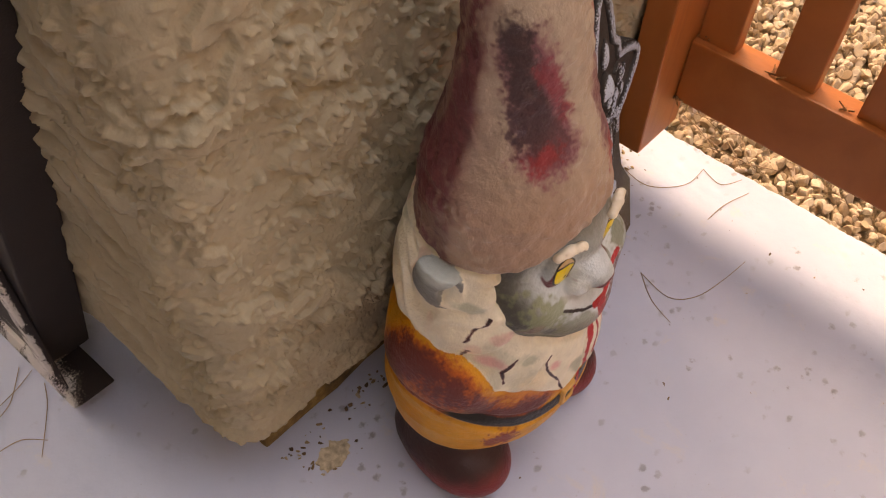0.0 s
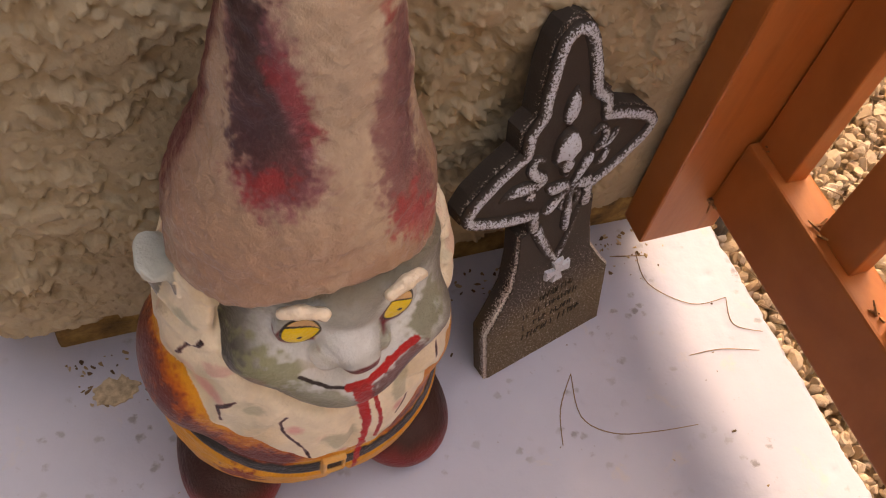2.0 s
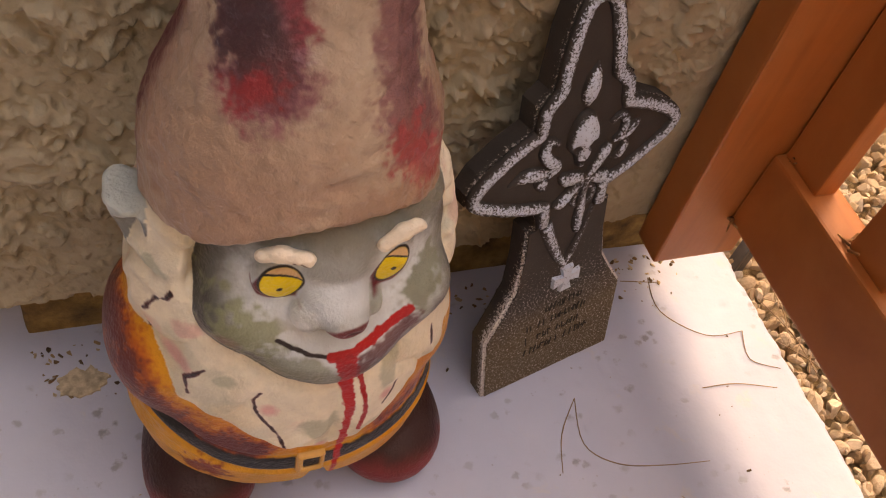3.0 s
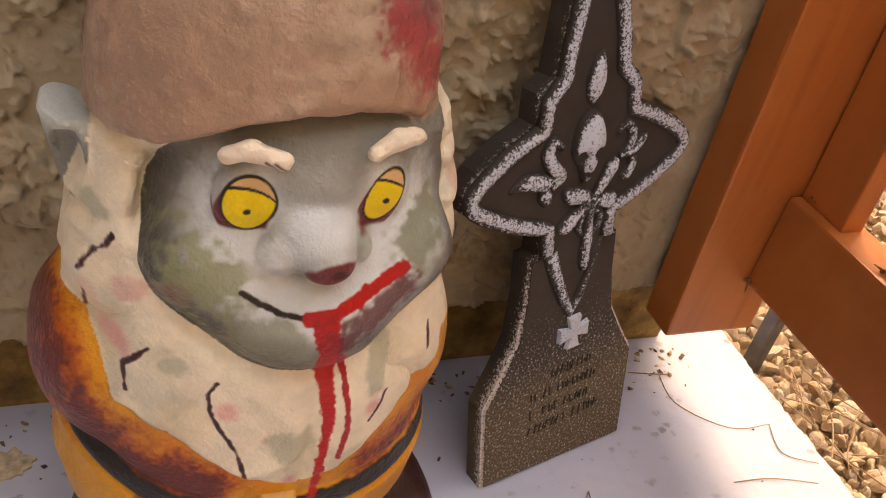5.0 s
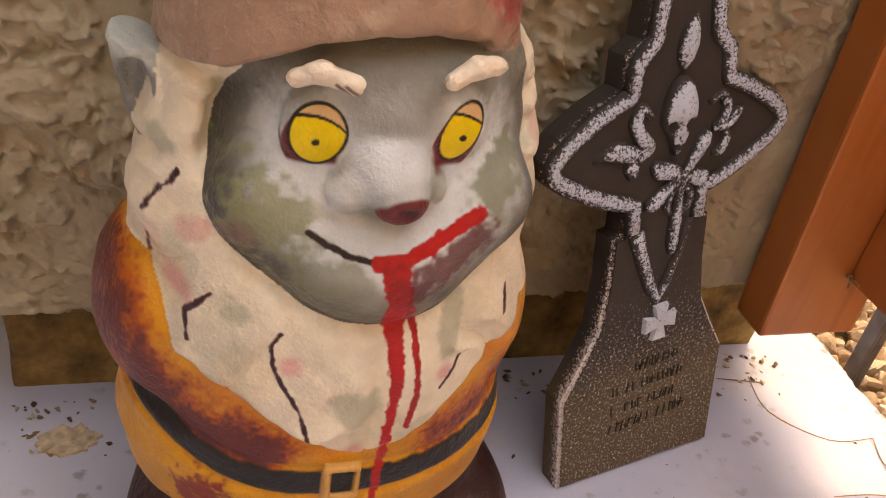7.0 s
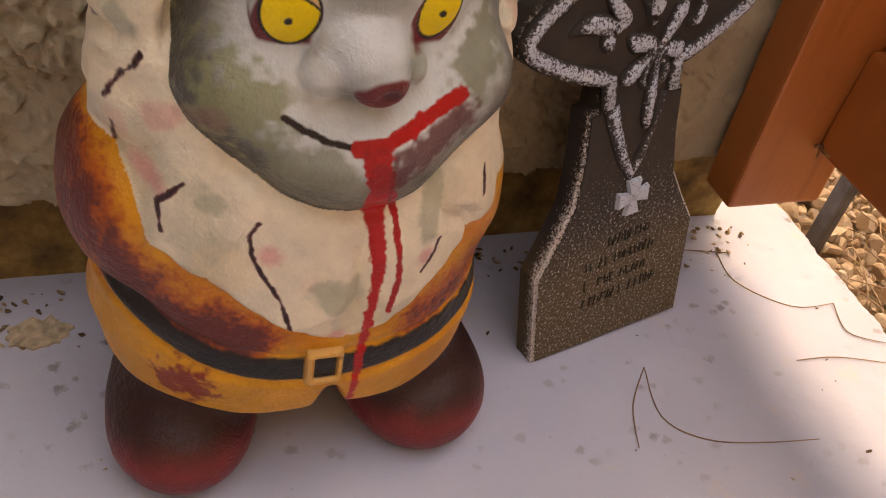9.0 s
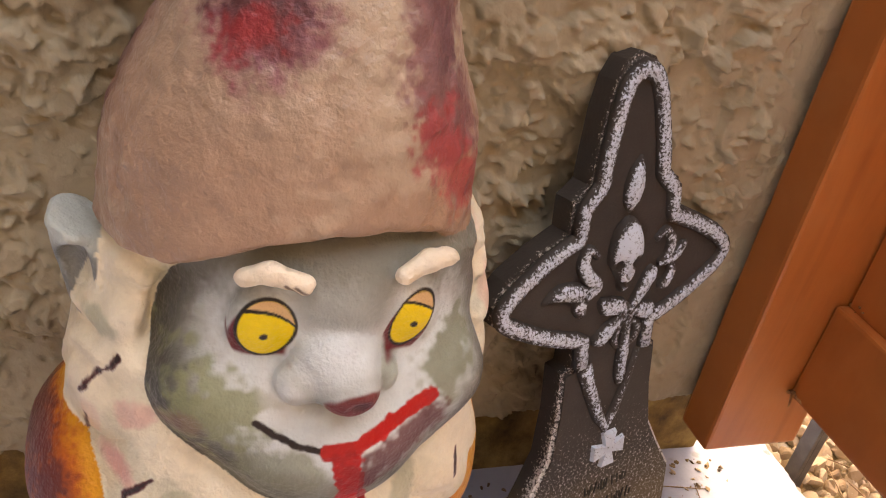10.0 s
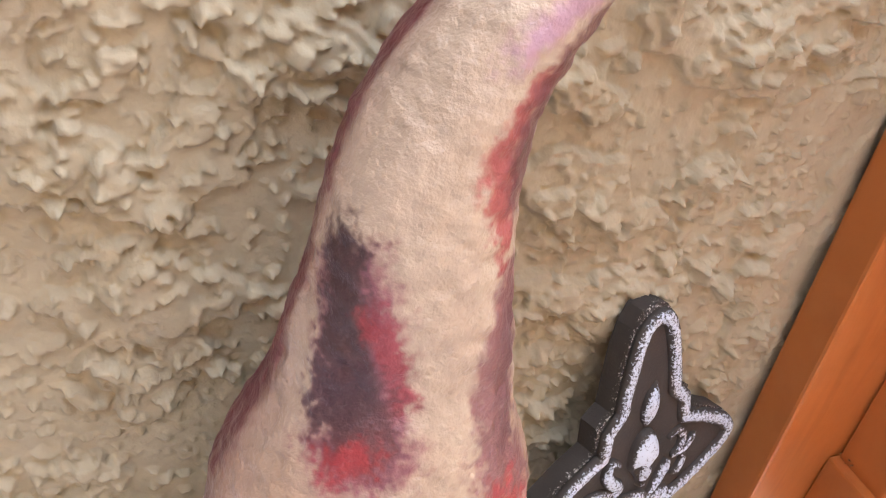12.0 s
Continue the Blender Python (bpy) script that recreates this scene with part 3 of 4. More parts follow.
def gnome_paint(V):
    """The brushed colours of the statue, with some groove shade and hat sheen mixed in."""
    x, y, z = V.T
    parts = gnome_parts((x, y, z))
    D = np.stack([parts[k] for k in ORDER], -1)
    who = D.argmin(1)
    n2, n3 = (vnoise3(x * s, y * s, z * s, k) for s, k in ((200, 2), (480, 3)))
    wa, wb = (0.006 * vnoise3(x * 95, y * 95, z * 95, k) + 0.002 * n2 for k in (31, 32))
    n1 = 0.8 * vnoise3((x + wa) * 70, (y + wb) * 70, (z - wa + wb) * 70, 1) + 0.25 * n3
    n0 = vnoise3(x * 25, y * 25, z * 25, 5)
    rag = 0.0016 * n2 + 0.0013 * n3
    C = np.zeros((len(V), 3))

    def lay(mask, colour):
        mask = np.clip(mask, 0, 1)[:, None]
        C[:] = C * (1 - mask) + np.array(srgb(*colour)) * mask

    def of(name):
        return (who == ORDER.index(name)).astype(float)

    cx, cy = hat_axis(z)
    th = np.degrees(np.arctan2(x - cx, -(y - cy)))
    u = th * 0.00092
    # hat: tan, warmer and darker towards the rim, maroon at the back
    lay(of("hat"), (188, 176, 157))
    lay(of("hat") * sstep(.47, .37, z + 0.012 * n0) * 0.75, (172, 138, 114))
    lay(of("hat") * sstep(.376, .362, z - rim_height(x, y) * 0.25 - 0.27) * 0.3, (150, 105, 88))
    lay(of("hat") * sstep(-60, -95, th + 5 * n1) * 0.45, (150, 112, 106))
    lay(of("hat") * sstep(-82, -96, th + 5 * n1) * 0.95, (106, 50, 58))
    lay(of("hat") * sstep(70, 100, th + 8 * n1) * 0.7, (132, 78, 80))
    lay(of("hat") * sstep(0.25, 0.6, n0 + 0.3 * n2) * 0.25, (200, 186, 164))

    def brushed(pts, width, soft, colour, amount=1.0, scale=1.0):
        d = near_line(u, z, [(a * 0.00092, b) for a, b in pts]) + 2.8 * rag * scale + 0.0035 * n1
        lay(of("hat") * sstep(width + soft, width - soft, d) * amount, colour)
    brushed(((-52, .505), (-43, .48), (-34, .455), (-32, .443)), .023, .008, (130, 72, 86), 0.9)
    brushed(((-60, .518), (-56, .50), (-48, .475), (-44, .455)), .0145, .006, (64, 43, 45), 0.95)
    brushed(((-36, .497), (-24, .478), (-18, .462)), .006, .005, (150, 54, 64), 0.75)
    brushed(((-46, .462), (-38, .452), (-34, .446)), .017, .006, (76, 44, 48), 0.75)
    brushed(((-40, .433), (-31, .439)), .007, .006, (158, 48, 54), 0.85)
    brushed(((-52, .458), (-34, .462)), .010, .008, (70, 50, 60), 0.5)
    brushed(((50, .50), (44, .468), (40, .432), (46, .405)), .0165, .006, (128, 84, 88), 0.9)
    brushed(((56, .49), (50, .465), (48, .43)), .008, .008, (100, 70, 76), 0.6)
    brushed(((36, .405), (48, .385), (58, .372)), .009, .005, (170, 72, 74), 0.85)
    brushed(((40, .53), (28, .546), (20, .565), (24, .59)), .011, .005, (160, 66, 70), 0.85)
    brushed(((52, .55), (40, .57), (38, .60), (60, .63)), .017, .008, (104, 66, 70), 0.85)
    # lavender and blue-grey sky sheen on the tip, put into the colour
    brushed(((-6, .612), (15, .635)), .012, .01, (176, 128, 165), 0.6)
    brushed(((-2, .655), (40, .66)), .02, .012, (150, 150, 170), 0.5)
    # coat: mustard with dried red smears along the sleeves
    lay(of("coat"), (224, 156, 48))
    lay(of("coat") * sstep(-0.1, 0.6, n0 + 0.3 * n1) * 0.5, (206, 132, 34))
    lay(of("coat") * sstep(.11, .075, z) * 0.4, (228, 168, 78))
    be = beard_edge(x, y)
    gap = be - z
    lay(of("coat") * sstep(0.03, 0.008, gap) * sstep(0.0, -0.5, n0) * 0.5, (222, 120, 40))
    ax = np.abs(x - 0.256)
    smear = near_line(ax + 0.3 * np.clip(-0.11 - y, 0, 1), z, [(0.119, .232), (0.119, .20), (0.114, .184), (0.103, .172), (0.090, .158), (0.066, .153)]) + 1.6 * rag + 0.006 * n1 + 0.005 * n0
    lay(of("coat") * sstep(0.022, 0.010, smear) * 0.8, (176, 62, 28))
    lay(of("coat") * sstep(0.014, 0.004, smear + 0.003 * n1) * 0.9, (92, 28, 34))
    spot = np.hypot(x - 0.183, z - 0.108) + 4 * rag + 0.004 * n1
    lay(of("coat") * (y < -0.1) * sstep(0.017, 0.010, spot) * 0.92, (140, 28, 30))
    belt = np.abs(z - belt_height(x)) - 0.0078 + 0.0008 * n2
    ends = sstep(0.112, 0.104, np.abs(x - 0.255))
    lay(of("coat") * sstep(0.0007, -0.0007, belt) * np.where(y < -0.05, ends, 1), (26, 24, 23))
    # beard: cream with grey-green and pink washes and dark cuts
    lay(of("beard"), (236, 228, 205))
    lay(of("beard") * sstep(0.2, 0.6, vnoise3(x * 42, y * 42, z * 42, 8) + 0.25 * n1) * 0.35, (178, 182, 158))
    lay(of("beard") * sstep(0.4, 0.7, vnoise3(x * 55, y * 55, z * 55, 9)) * 0.35, (222, 160, 152))
    lay(of("beard") * sstep(0.2, 0.7, vnoise3(x * 30, y * 30, z * 30, 10)) * 0.3, (240, 215, 170))
    ang = np.arctan2(x - 0.259, -(z - 0.31))
    away = np.hypot(x - 0.259, z - 0.31)
    stroke = vnoise3(ang * 5.5, away * 34, ang * 0 + 0.5, 21) + 0.25 * n1
    lay(of("beard") * sstep(0.35, 0.75, stroke) * 0.5, (170, 174, 150))
    lay(of("beard") * sstep(-0.5, -0.85, stroke) * 0.55, (222, 156, 150))
    for mx, mz, a, b in ((0.254, 0.187, 0.015, 0.011), (0.297, 0.225, 0.006, 0.02), (0.165, 0.30, 0.008, 0.006), (0.196, 0.235, .008, .006)):
        g = np.hypot((x - mx) / a, (z - mz) / b) + 0.5 * n1
        lay(of("beard") * (y < -0.08) * sstep(1.2, 0.6, g) * 0.65, (160, 168, 142))
    for mx, mz, a in ((0.2205, 0.212, .007), (0.172, 0.238, .007), (0.297, 0.20, .006), (0.255, 0.157, .005)):
        lay(of("beard") * (y < -0.08) * sstep(1.3, 0.4, np.hypot(x - mx, z - mz) / a + 0.4 * n1) * 0.7, (226, 150, 150))
    for line in (((0.216, .229), (0.2125, .222), (0.213, .211), (0.2175, .201), (0.226, .186), (0.231, .168)), ((0.186, .243), (0.180, .236), (0.175, .229), (0.1755, .214)),
                 ((0.157, .266), (0.164, .277), (0.173, .292)), ((0.305, .207), (0.303, .200), (0.296, .192)), ((0.1595, .254), (0.1605, .240)), ((0.330, .235), (0.331, .220))):
        d = near_line(x, z, line) + 0.35 * rag
        lay(of("beard") * (y < -0.06) * sstep(0.0014, 0.0006, d), (92, 30, 34))
        lay(of("beard") * (y < -0.06) * sstep(0.0010, 0.0004, d + 0.0003), (40, 18, 20))
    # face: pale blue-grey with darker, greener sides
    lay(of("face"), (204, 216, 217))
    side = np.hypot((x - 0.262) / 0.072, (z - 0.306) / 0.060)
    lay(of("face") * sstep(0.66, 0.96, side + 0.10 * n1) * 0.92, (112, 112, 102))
    # groove beside the beard: dark paint and its shade in one colour
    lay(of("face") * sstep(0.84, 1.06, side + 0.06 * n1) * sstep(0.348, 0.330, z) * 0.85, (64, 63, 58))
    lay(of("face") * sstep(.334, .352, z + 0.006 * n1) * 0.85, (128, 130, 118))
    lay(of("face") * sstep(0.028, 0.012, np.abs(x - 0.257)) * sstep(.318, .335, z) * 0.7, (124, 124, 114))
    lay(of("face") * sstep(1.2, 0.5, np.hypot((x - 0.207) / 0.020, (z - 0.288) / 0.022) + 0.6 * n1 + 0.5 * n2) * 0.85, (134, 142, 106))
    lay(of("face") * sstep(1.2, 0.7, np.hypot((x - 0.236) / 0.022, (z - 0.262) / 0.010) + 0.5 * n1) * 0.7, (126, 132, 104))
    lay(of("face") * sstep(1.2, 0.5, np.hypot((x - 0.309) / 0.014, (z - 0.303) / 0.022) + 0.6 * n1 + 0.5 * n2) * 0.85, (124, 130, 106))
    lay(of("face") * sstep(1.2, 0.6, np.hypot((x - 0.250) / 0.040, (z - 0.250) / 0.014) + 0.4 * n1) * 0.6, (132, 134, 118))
    lay(of("face") * sstep(1.3, 0.5, np.hypot((x - 0.197) / 0.008, (z - 0.277) / 0.008) + 0.5 * n1) * 0.5, (140, 92, 88))
    lay(of("face") * sstep(1.2, 0.5, np.hypot((x - 0.236) / 0.012, (z - 0.300) / 0.020)) * 0.7, (218, 224, 222))
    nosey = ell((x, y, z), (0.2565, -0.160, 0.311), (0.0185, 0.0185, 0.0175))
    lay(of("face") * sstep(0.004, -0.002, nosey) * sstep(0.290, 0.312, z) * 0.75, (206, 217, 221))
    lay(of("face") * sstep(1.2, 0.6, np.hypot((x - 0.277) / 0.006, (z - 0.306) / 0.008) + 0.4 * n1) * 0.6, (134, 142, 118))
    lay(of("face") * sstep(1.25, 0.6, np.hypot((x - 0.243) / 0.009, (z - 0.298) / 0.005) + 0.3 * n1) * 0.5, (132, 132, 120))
    # grey wash round the nose, with the crease shade put into it
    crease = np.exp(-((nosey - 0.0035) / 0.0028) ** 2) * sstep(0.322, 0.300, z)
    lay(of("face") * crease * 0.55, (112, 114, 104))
    tip = np.hypot((x - 0.2620) / 0.0118, (z - 0.3000) / 0.0092) + 0.12 * n2
    lay(of("face") * sstep(1.08, 0.88, tip) * (y < -0.168), (118, 44, 46))
    lay(of("face") * sstep(0.75, 0.35, np.hypot((x - 0.2640) / 0.0075, (z - 0.3010) / 0.0055)) * (y < -0.168) * 0.8, (66, 20, 26))
    # eyes: yellow with black outline, a painted lid and bruised sockets
    for ex, ez, rx, rz, px, slant in ((0.227, 0.3245, 0.0122, 0.0140, 0.226, 0.0), (0.2875, 0.3265, 0.0092, 0.0140, 0.2885, -0.22)):
        q = np.hypot((x - ex + slant * (z - ez)) / rx, (z - ez) / rz)
        low = np.hypot((x - ex + 0.0008 + slant * (z - ez)) / (rx * 1.08), (z - ez + 0.0044) / (rz * 1.1))
        front = of("face") * (y < -0.13)
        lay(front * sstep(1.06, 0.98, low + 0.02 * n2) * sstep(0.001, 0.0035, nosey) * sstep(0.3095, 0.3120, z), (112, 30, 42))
        lay(front * sstep(1.04, 0.99, q), (24, 18, 14))
        lay(front * sstep(0.93, 0.88, q), (246, 216, 46))
        lid = (z - ez) - 0.0082 + 30 * (x - ex) ** 2 + 0.25 * (x - ex)
        lay(front * sstep(0.93, 0.88, q) * sstep(-0.0004, 0.0004, lid), (226, 188, 140))
        lay(front * sstep(1.0, 0.96, q) * sstep(0.0009, 0.0005, np.abs(lid)), (30, 22, 14))
        lay(front * sstep(0.0019, 0.0014, np.hypot(x - px, z - ez + 0.0025)), (26, 16, 10))
    front = (y < -0.13)
    mouth = near_line(x, z, [(0.225, .283), (0.233, .279), (0.242, .2762), (0.254, .2742)])
    lay(of("face") * sstep(0.0019, 0.0011, mouth + 0.3 * rag), (34, 22, 22))
    smear = near_line(x, z, [(0.268, .258), (0.284, .267), (0.302, .280)]) + 2 * rag
    lay(of("face") * sstep(0.012, 0.004, smear) * 0.9, (98, 40, 44))
    red = (190, 26, 28)
    lips = near_line(x, z, [(0.254, .2738), (0.267, .2752), (0.281, .2805), (0.291, .2845), (0.301, .2900)]) + 0.5 * rag
    lay((of("face") + of("beard")) * front * sstep(0.0040, 0.0030, lips), red)
    pool = near_line(x, z, [(0.262, .270), (0.265, .255), (0.2665, .235)]) + 0.8 * rag
    lay((of("face") + of("beard")) * front * sstep(0.0068, 0.0056, pool), red)
    lay((of("face") + of("beard")) * front * sstep(0.0016, 0.0006, near_line(x, z, [(0.270, .262), (0.271, .245)])), (130, 12, 18))
    lay((of("face") + of("beard")) * front * sstep(0.0068, 0.0056, pool) * sstep(0.1, 0.6, n1) * 0.6, (140, 16, 22))
    run = near_line(x, z, [(0.265, .245), (0.268, .227), (0.272, .20), (0.2718, .182), (0.2708, .165), (0.270, .136), (0.268, .103), (0.267, .088)])
    wide = np.interp(z, [.08, .12, .16, .2, .23, .25], [.0026, .0022, .0024, .0030, .0048, .006])
    every = of("face") + of("beard") + of("coat") + of("buckle")
    lay(every * front * sstep(1.15, 0.85, (run + 0.6 * rag) / wide), (196, 24, 26))
    run = near_line(x, z, [(0.272, .25), (0.2775, .228), (0.2815, .207), (0.283, .192), (0.280, .172)])
    lay(every * front * sstep(0.0021, 0.0014, run + 0.4 * rag), (178, 22, 26))
    # the rest
    lay(of("brow"), (238, 226, 204))
    for line in (((0.2315, .3495), (0.238, .3445)), ((0.235, .3495), (0.240, .346)), ((0.297, .3495), (0.3045, .3525)), ((0.301, .349), (0.306, .3515))):
        lay(of("brow") * sstep(0.0011, 0.0004, near_line(x, z, line)) * 0.85, (86, 58, 46))
    lay(of("ear"), (126, 130, 126))
    lay(of("ear") * sstep(.322, .336, z + 0.004 * n1) * 0.8, (196, 210, 206))
    lay(of("ear") * sstep(.300, .286, z + 0.004 * n1) * 0.6, (110, 100, 98))
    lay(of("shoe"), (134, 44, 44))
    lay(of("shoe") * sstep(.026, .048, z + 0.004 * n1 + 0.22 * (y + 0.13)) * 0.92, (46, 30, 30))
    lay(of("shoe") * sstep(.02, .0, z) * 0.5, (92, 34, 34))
    lay(of("buckle"), (226, 172, 98))
    lay(of("buckle") * front * sstep(0.0026, 0.0018, np.abs(x - 0.2672)), (190, 24, 26))
    return C


def gnome():
    V, Q = surface_nets((0.105, -0.205, -0.006), (0.41, 0.03, 0.69), 0.0026, gnome_sdf)
    V, Q = split_quads(V, Q)
    V = settle(V, gnome_sdf)
    c = V[Q].mean(1)
    fine = (c[:, 1] < -0.105) & (c[:, 0] > 0.172) & (c[:, 0] < 0.338) & (c[:, 2] > 0.15) & (c[:, 2] < 0.362)
    V2, Q2 = split_quads(V, Q[fine])
    V2[len(V):] = settle(V2[len(V):], gnome_sdf, 1)
    quads = np.concatenate([Q[~fine], Q2])
    # fine unevenness of a cast and painted skin
    hx, hy = hat_axis(V2[:, 2])
    out = np.stack([V2[:, 0] - hx, V2[:, 1] - hy, 0 * hx], -1)
    out /= np.maximum(np.linalg.norm(out, axis=1), 0.01)[:, None]
    rough = np.where(V2[:, 2] > rim_height(V2[:, 0], V2[:, 1]), 1.0, 0.2)
    lump = 0.0012 * vnoise3(V2[:, 0] * 140, V2[:, 1] * 140, V2[:, 2] * 140, 4) + 0.0003 * vnoise3(V2[:, 0] * 300, V2[:, 1] * 300, V2[:, 2] * 300, 14)
    V2 = V2 + (rough * lump)[:, None] * out
    V2[:, 2] = np.maximum(V2[:, 2], 0.0005)
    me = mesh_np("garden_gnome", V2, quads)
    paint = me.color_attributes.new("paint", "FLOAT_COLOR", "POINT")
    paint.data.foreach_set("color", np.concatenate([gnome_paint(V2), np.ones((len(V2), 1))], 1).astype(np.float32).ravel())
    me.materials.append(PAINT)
    return tagged(new("garden_gnome", me), "painted garden gnome with tall stained hat, cream beard and mustard coat", "statue")


gnome()


# ---- the leaning cross-shaped grave marker ----
def worn_mesh(ob, f):
    """Sets how far each vertex is dry-brushed with pale paint."""
    a = ob.data.color_attributes.new("worn", "FLOAT_COLOR", "POINT")
    vals = np.array([[f(v.co)] * 3 + [1.0] for v in ob.data.vertices], np.float32)
    a.data.foreach_set("color", vals.ravel())
    return ob


def sweep(pts, radii, flat=0.6, sides=10, closed=False, ends=True):
    """A rounded strip along a line in the x-z plane that stands proud of it towards -y."""
    bm = bmesh.new()
    P = [Vector((a, 0, b)) for a, b in pts]
    n = len(P)
    rings = []
    for i, p in enumerate(P):
        a, b = P[(i - 1) % n if closed else max(i - 1, 0)], P[(i + 1) % n if closed else min(i + 1, n - 1)]
        d = (b - a).normalized()
        side = Vector((-d.z, 0, d.x))
        r = radii[i] if isinstance(radii, (list, tuple)) else radii
        rings.append([bm.verts.new(p + side * math.cos(2 * math.pi * k / sides) * r + Vector((0, -1, 0)) * math.sin(2 * math.pi * k / sides) * r * flat) for k in range(sides)])
    pairs = list(zip(rings, rings[1:])) + ([(rings[-1], rings[0])] if closed else [])
    for a, b in pairs:
        for k in range(sides):
            bm.faces.new((a[k], a[(k + 1) % sides], b[(k + 1) % sides], b[k]))
    if not closed and ends:
        bm.faces.new(rings[0][::-1])
        bm.faces.new(rings[-1])
    bmesh.ops.recalc_face_normals(bm, faces=bm.faces[:])
    for v in bm.verts:
        v.co += noise.noise_vector(v.co * 160) * 0.0006
    return bm


def smooth_line(pts, per=5):
    """Points on a smooth curve through the given ones."""
    P = [Vector((*p, 0)) for p in pts]
    out = []
    for i in range(len(P) - 1):
        a, b, c, d = P[max(i - 1, 0)], P[i], P[i + 1], P[min(i + 2, len(P) - 1)]
        for k in range(per):
            t = k / per
            q = 0.5 * (2 * b + (c - a) * t + (2 * a - 5 * b + 4 * c - d) * t * t + (3 * b - a - 3 * c + d) * t ** 3)
            out.append((q.x, q.y))
    return out + [pts[-1]]


def plate(outline, depth, chamfer):
    """A flat moulded panel with a rounded front edge; its face lies in y = 0, its back at y = depth."""
    bm = bmesh.new()
    face = bm.faces.new([bm.verts.new((a, depth, b)) for a, b in outline])
    if face.normal.y > 0 or face.calc_area() == 0:
        face.normal_flip()
    top = bmesh.ops.extrude_face_region(bm, geom=[face])
    for v in (g for g in top["geom"] if isinstance(g, bmesh.types.BMVert)):
        v.co.y = 0
    bmesh.ops.recalc_face_normals(bm, faces=bm.faces[:])
    rim = [e for e in bm.edges if all(abs(v.co.y) < 1e-6 for v in e.verts)]
    bmesh.ops.bevel(bm, geom=rim, offset=chamfer, segments=3, affect="EDGES", clamp_overlap=True)
    return bm


def grave_marker():
    thing = new("grave_marker")
    thing.empty_display_size = 0.05
    depth = 0.019
    half = [(0.0, .407), (.010, .403), (.018, .392), (.024, .373), (.028, .35), (.031, .331), (.043, .323), (.0445, .303), (.066, .294), (.088, .281), (.0985, .268), (.0985, .256), (.083, .243), (.057, .230), (.032, .222), (.034, .204)]
    neck = [(.041, .203), (.042, .17), (.047, .135), (.060, .110), (.0745, .085)]
    foot_l, foot_r = (-.0735, .0064), (.0745, -.0060)
    right, left = half + neck, [(-a, b) for a, b in half[1:] + neck]
    outline = right + [foot_r, foot_l] + left[::-1]

    def speck(co):
        lower = max(0.0, min(1.0, (0.2 - co.z) / 0.08))
        return 0.27 + 0.14 * lower + (0.16 if co.y > 0.0005 and co.y < 0.004 else 0.0) - (0.2 if co.y > 0.006 else 0.0)
    bm = plate(outline, depth, 0.0025)
    bmesh.ops.triangulate(bm, faces=[f for f in bm.faces if len(f.verts) > 4])
    body = worn_mesh(part("body", bm, PROP_BODY, thing), speck)
    # the raised border of the head, broken at each shoulder, and the pointed drop below
    inset = [(0.0, .398), (.0085, .394), (.014, .384), (.0185, .367), (.0225, .348), (.0245, .331)]
    shoulder = [(.026, .329), (.0365, .318), (.0385, .3015)]
    lobe = [(.039, .299), (.062, .289), (.083, .276), (.0925, .266), (.092, .258), (.079, .248), (.055, .2355), (.033, .2275)]
    step = [(.0285, .226), (.0275, .206)]
    border = smooth_line(inset, 4) + shoulder + smooth_line(lobe, 4) + step
    border = [(-a, b) for a, b in border[::-1][:-1]] + border
    worn_mesh(part("border", sweep(border, 0.0060, 0.75), PROP, thing, "pale dry-brushed raised border", True), lambda co: 0.20 + min(0.34, max(0, -co.y) * 85))
    drop = [(-.0245, .205), (-.016, .182), (-.007, .160), (.0, .149), (.007, .160), (.016, .182), (.0225, .205)]
    worn_mesh(part("drop_border", sweep(drop, [.0062, .0058, .0052, .0058, .0045, .0034, .003], 0.7), PROP, thing, smooth=True), lambda co: 0.20 + min(0.34, max(0, -co.y) * 85))

    def motif(name, pts, radii, flat=0.8, per=4, w=0.62):
        line = smooth_line(pts, per)
        radii = [1.2 * r for r in radii]
        rr = [float(np.interp(i / (len(line) - 1), np.linspace(0, 1, len(radii)), radii)) for i in range(len(line))]
        return worn_mesh(part(name, sweep(line, rr, min(1.0, flat * 1.2), 8), PROP, thing, smooth=True), lambda co: w - 0.42 + min(0.36, max(0, -co.y) * 85))
    motif("flame", ((.000, .309), (.0, .316), (.001, .326), (.003, .336), (.0055, .345)), (.001, .0052, .0066, .005, .0008), 0.7, w=0.64)
    # skull: cranium, cheeks and jaw in one rounded relief
    bm = bmesh.new()
    bmesh.ops.create_icosphere(bm, subdivisions=4, radius=1)
    for v in bm.verts:
        q = v.co.copy()
        wide = 0.0125 if q.z > -0.1 else 0.0125 - 0.0065 * min(1, (-q.z - 0.1) / 0.45)
        v.co = Vector((q.x * wide * 1.12, q.y * 0.0105, q.z * 0.0265 + 0.2800))
        if v.co.y < 0:
            for ex in (-0.0058, 0.0058):
                v.co.y += 0.0080 * math.exp(-(math.hypot(v.co.x - ex, v.co.z - 0.2755) / 0.0042) ** 2)
            v.co.y += 0.006 * math.exp(-(math.hypot(v.co.x, v.co.z - 0.2675) / 0.0024) ** 2)
            v.co.y += 0.0045 * math.exp(-((v.co.z - 0.2615) / 0.0016) ** 2)
    worn_mesh(part("skull", bm, PROP, thing, "pale skull in relief", True), lambda co: 0.14 + min(0.46, max(0, -co.y - 0.002) * 105))
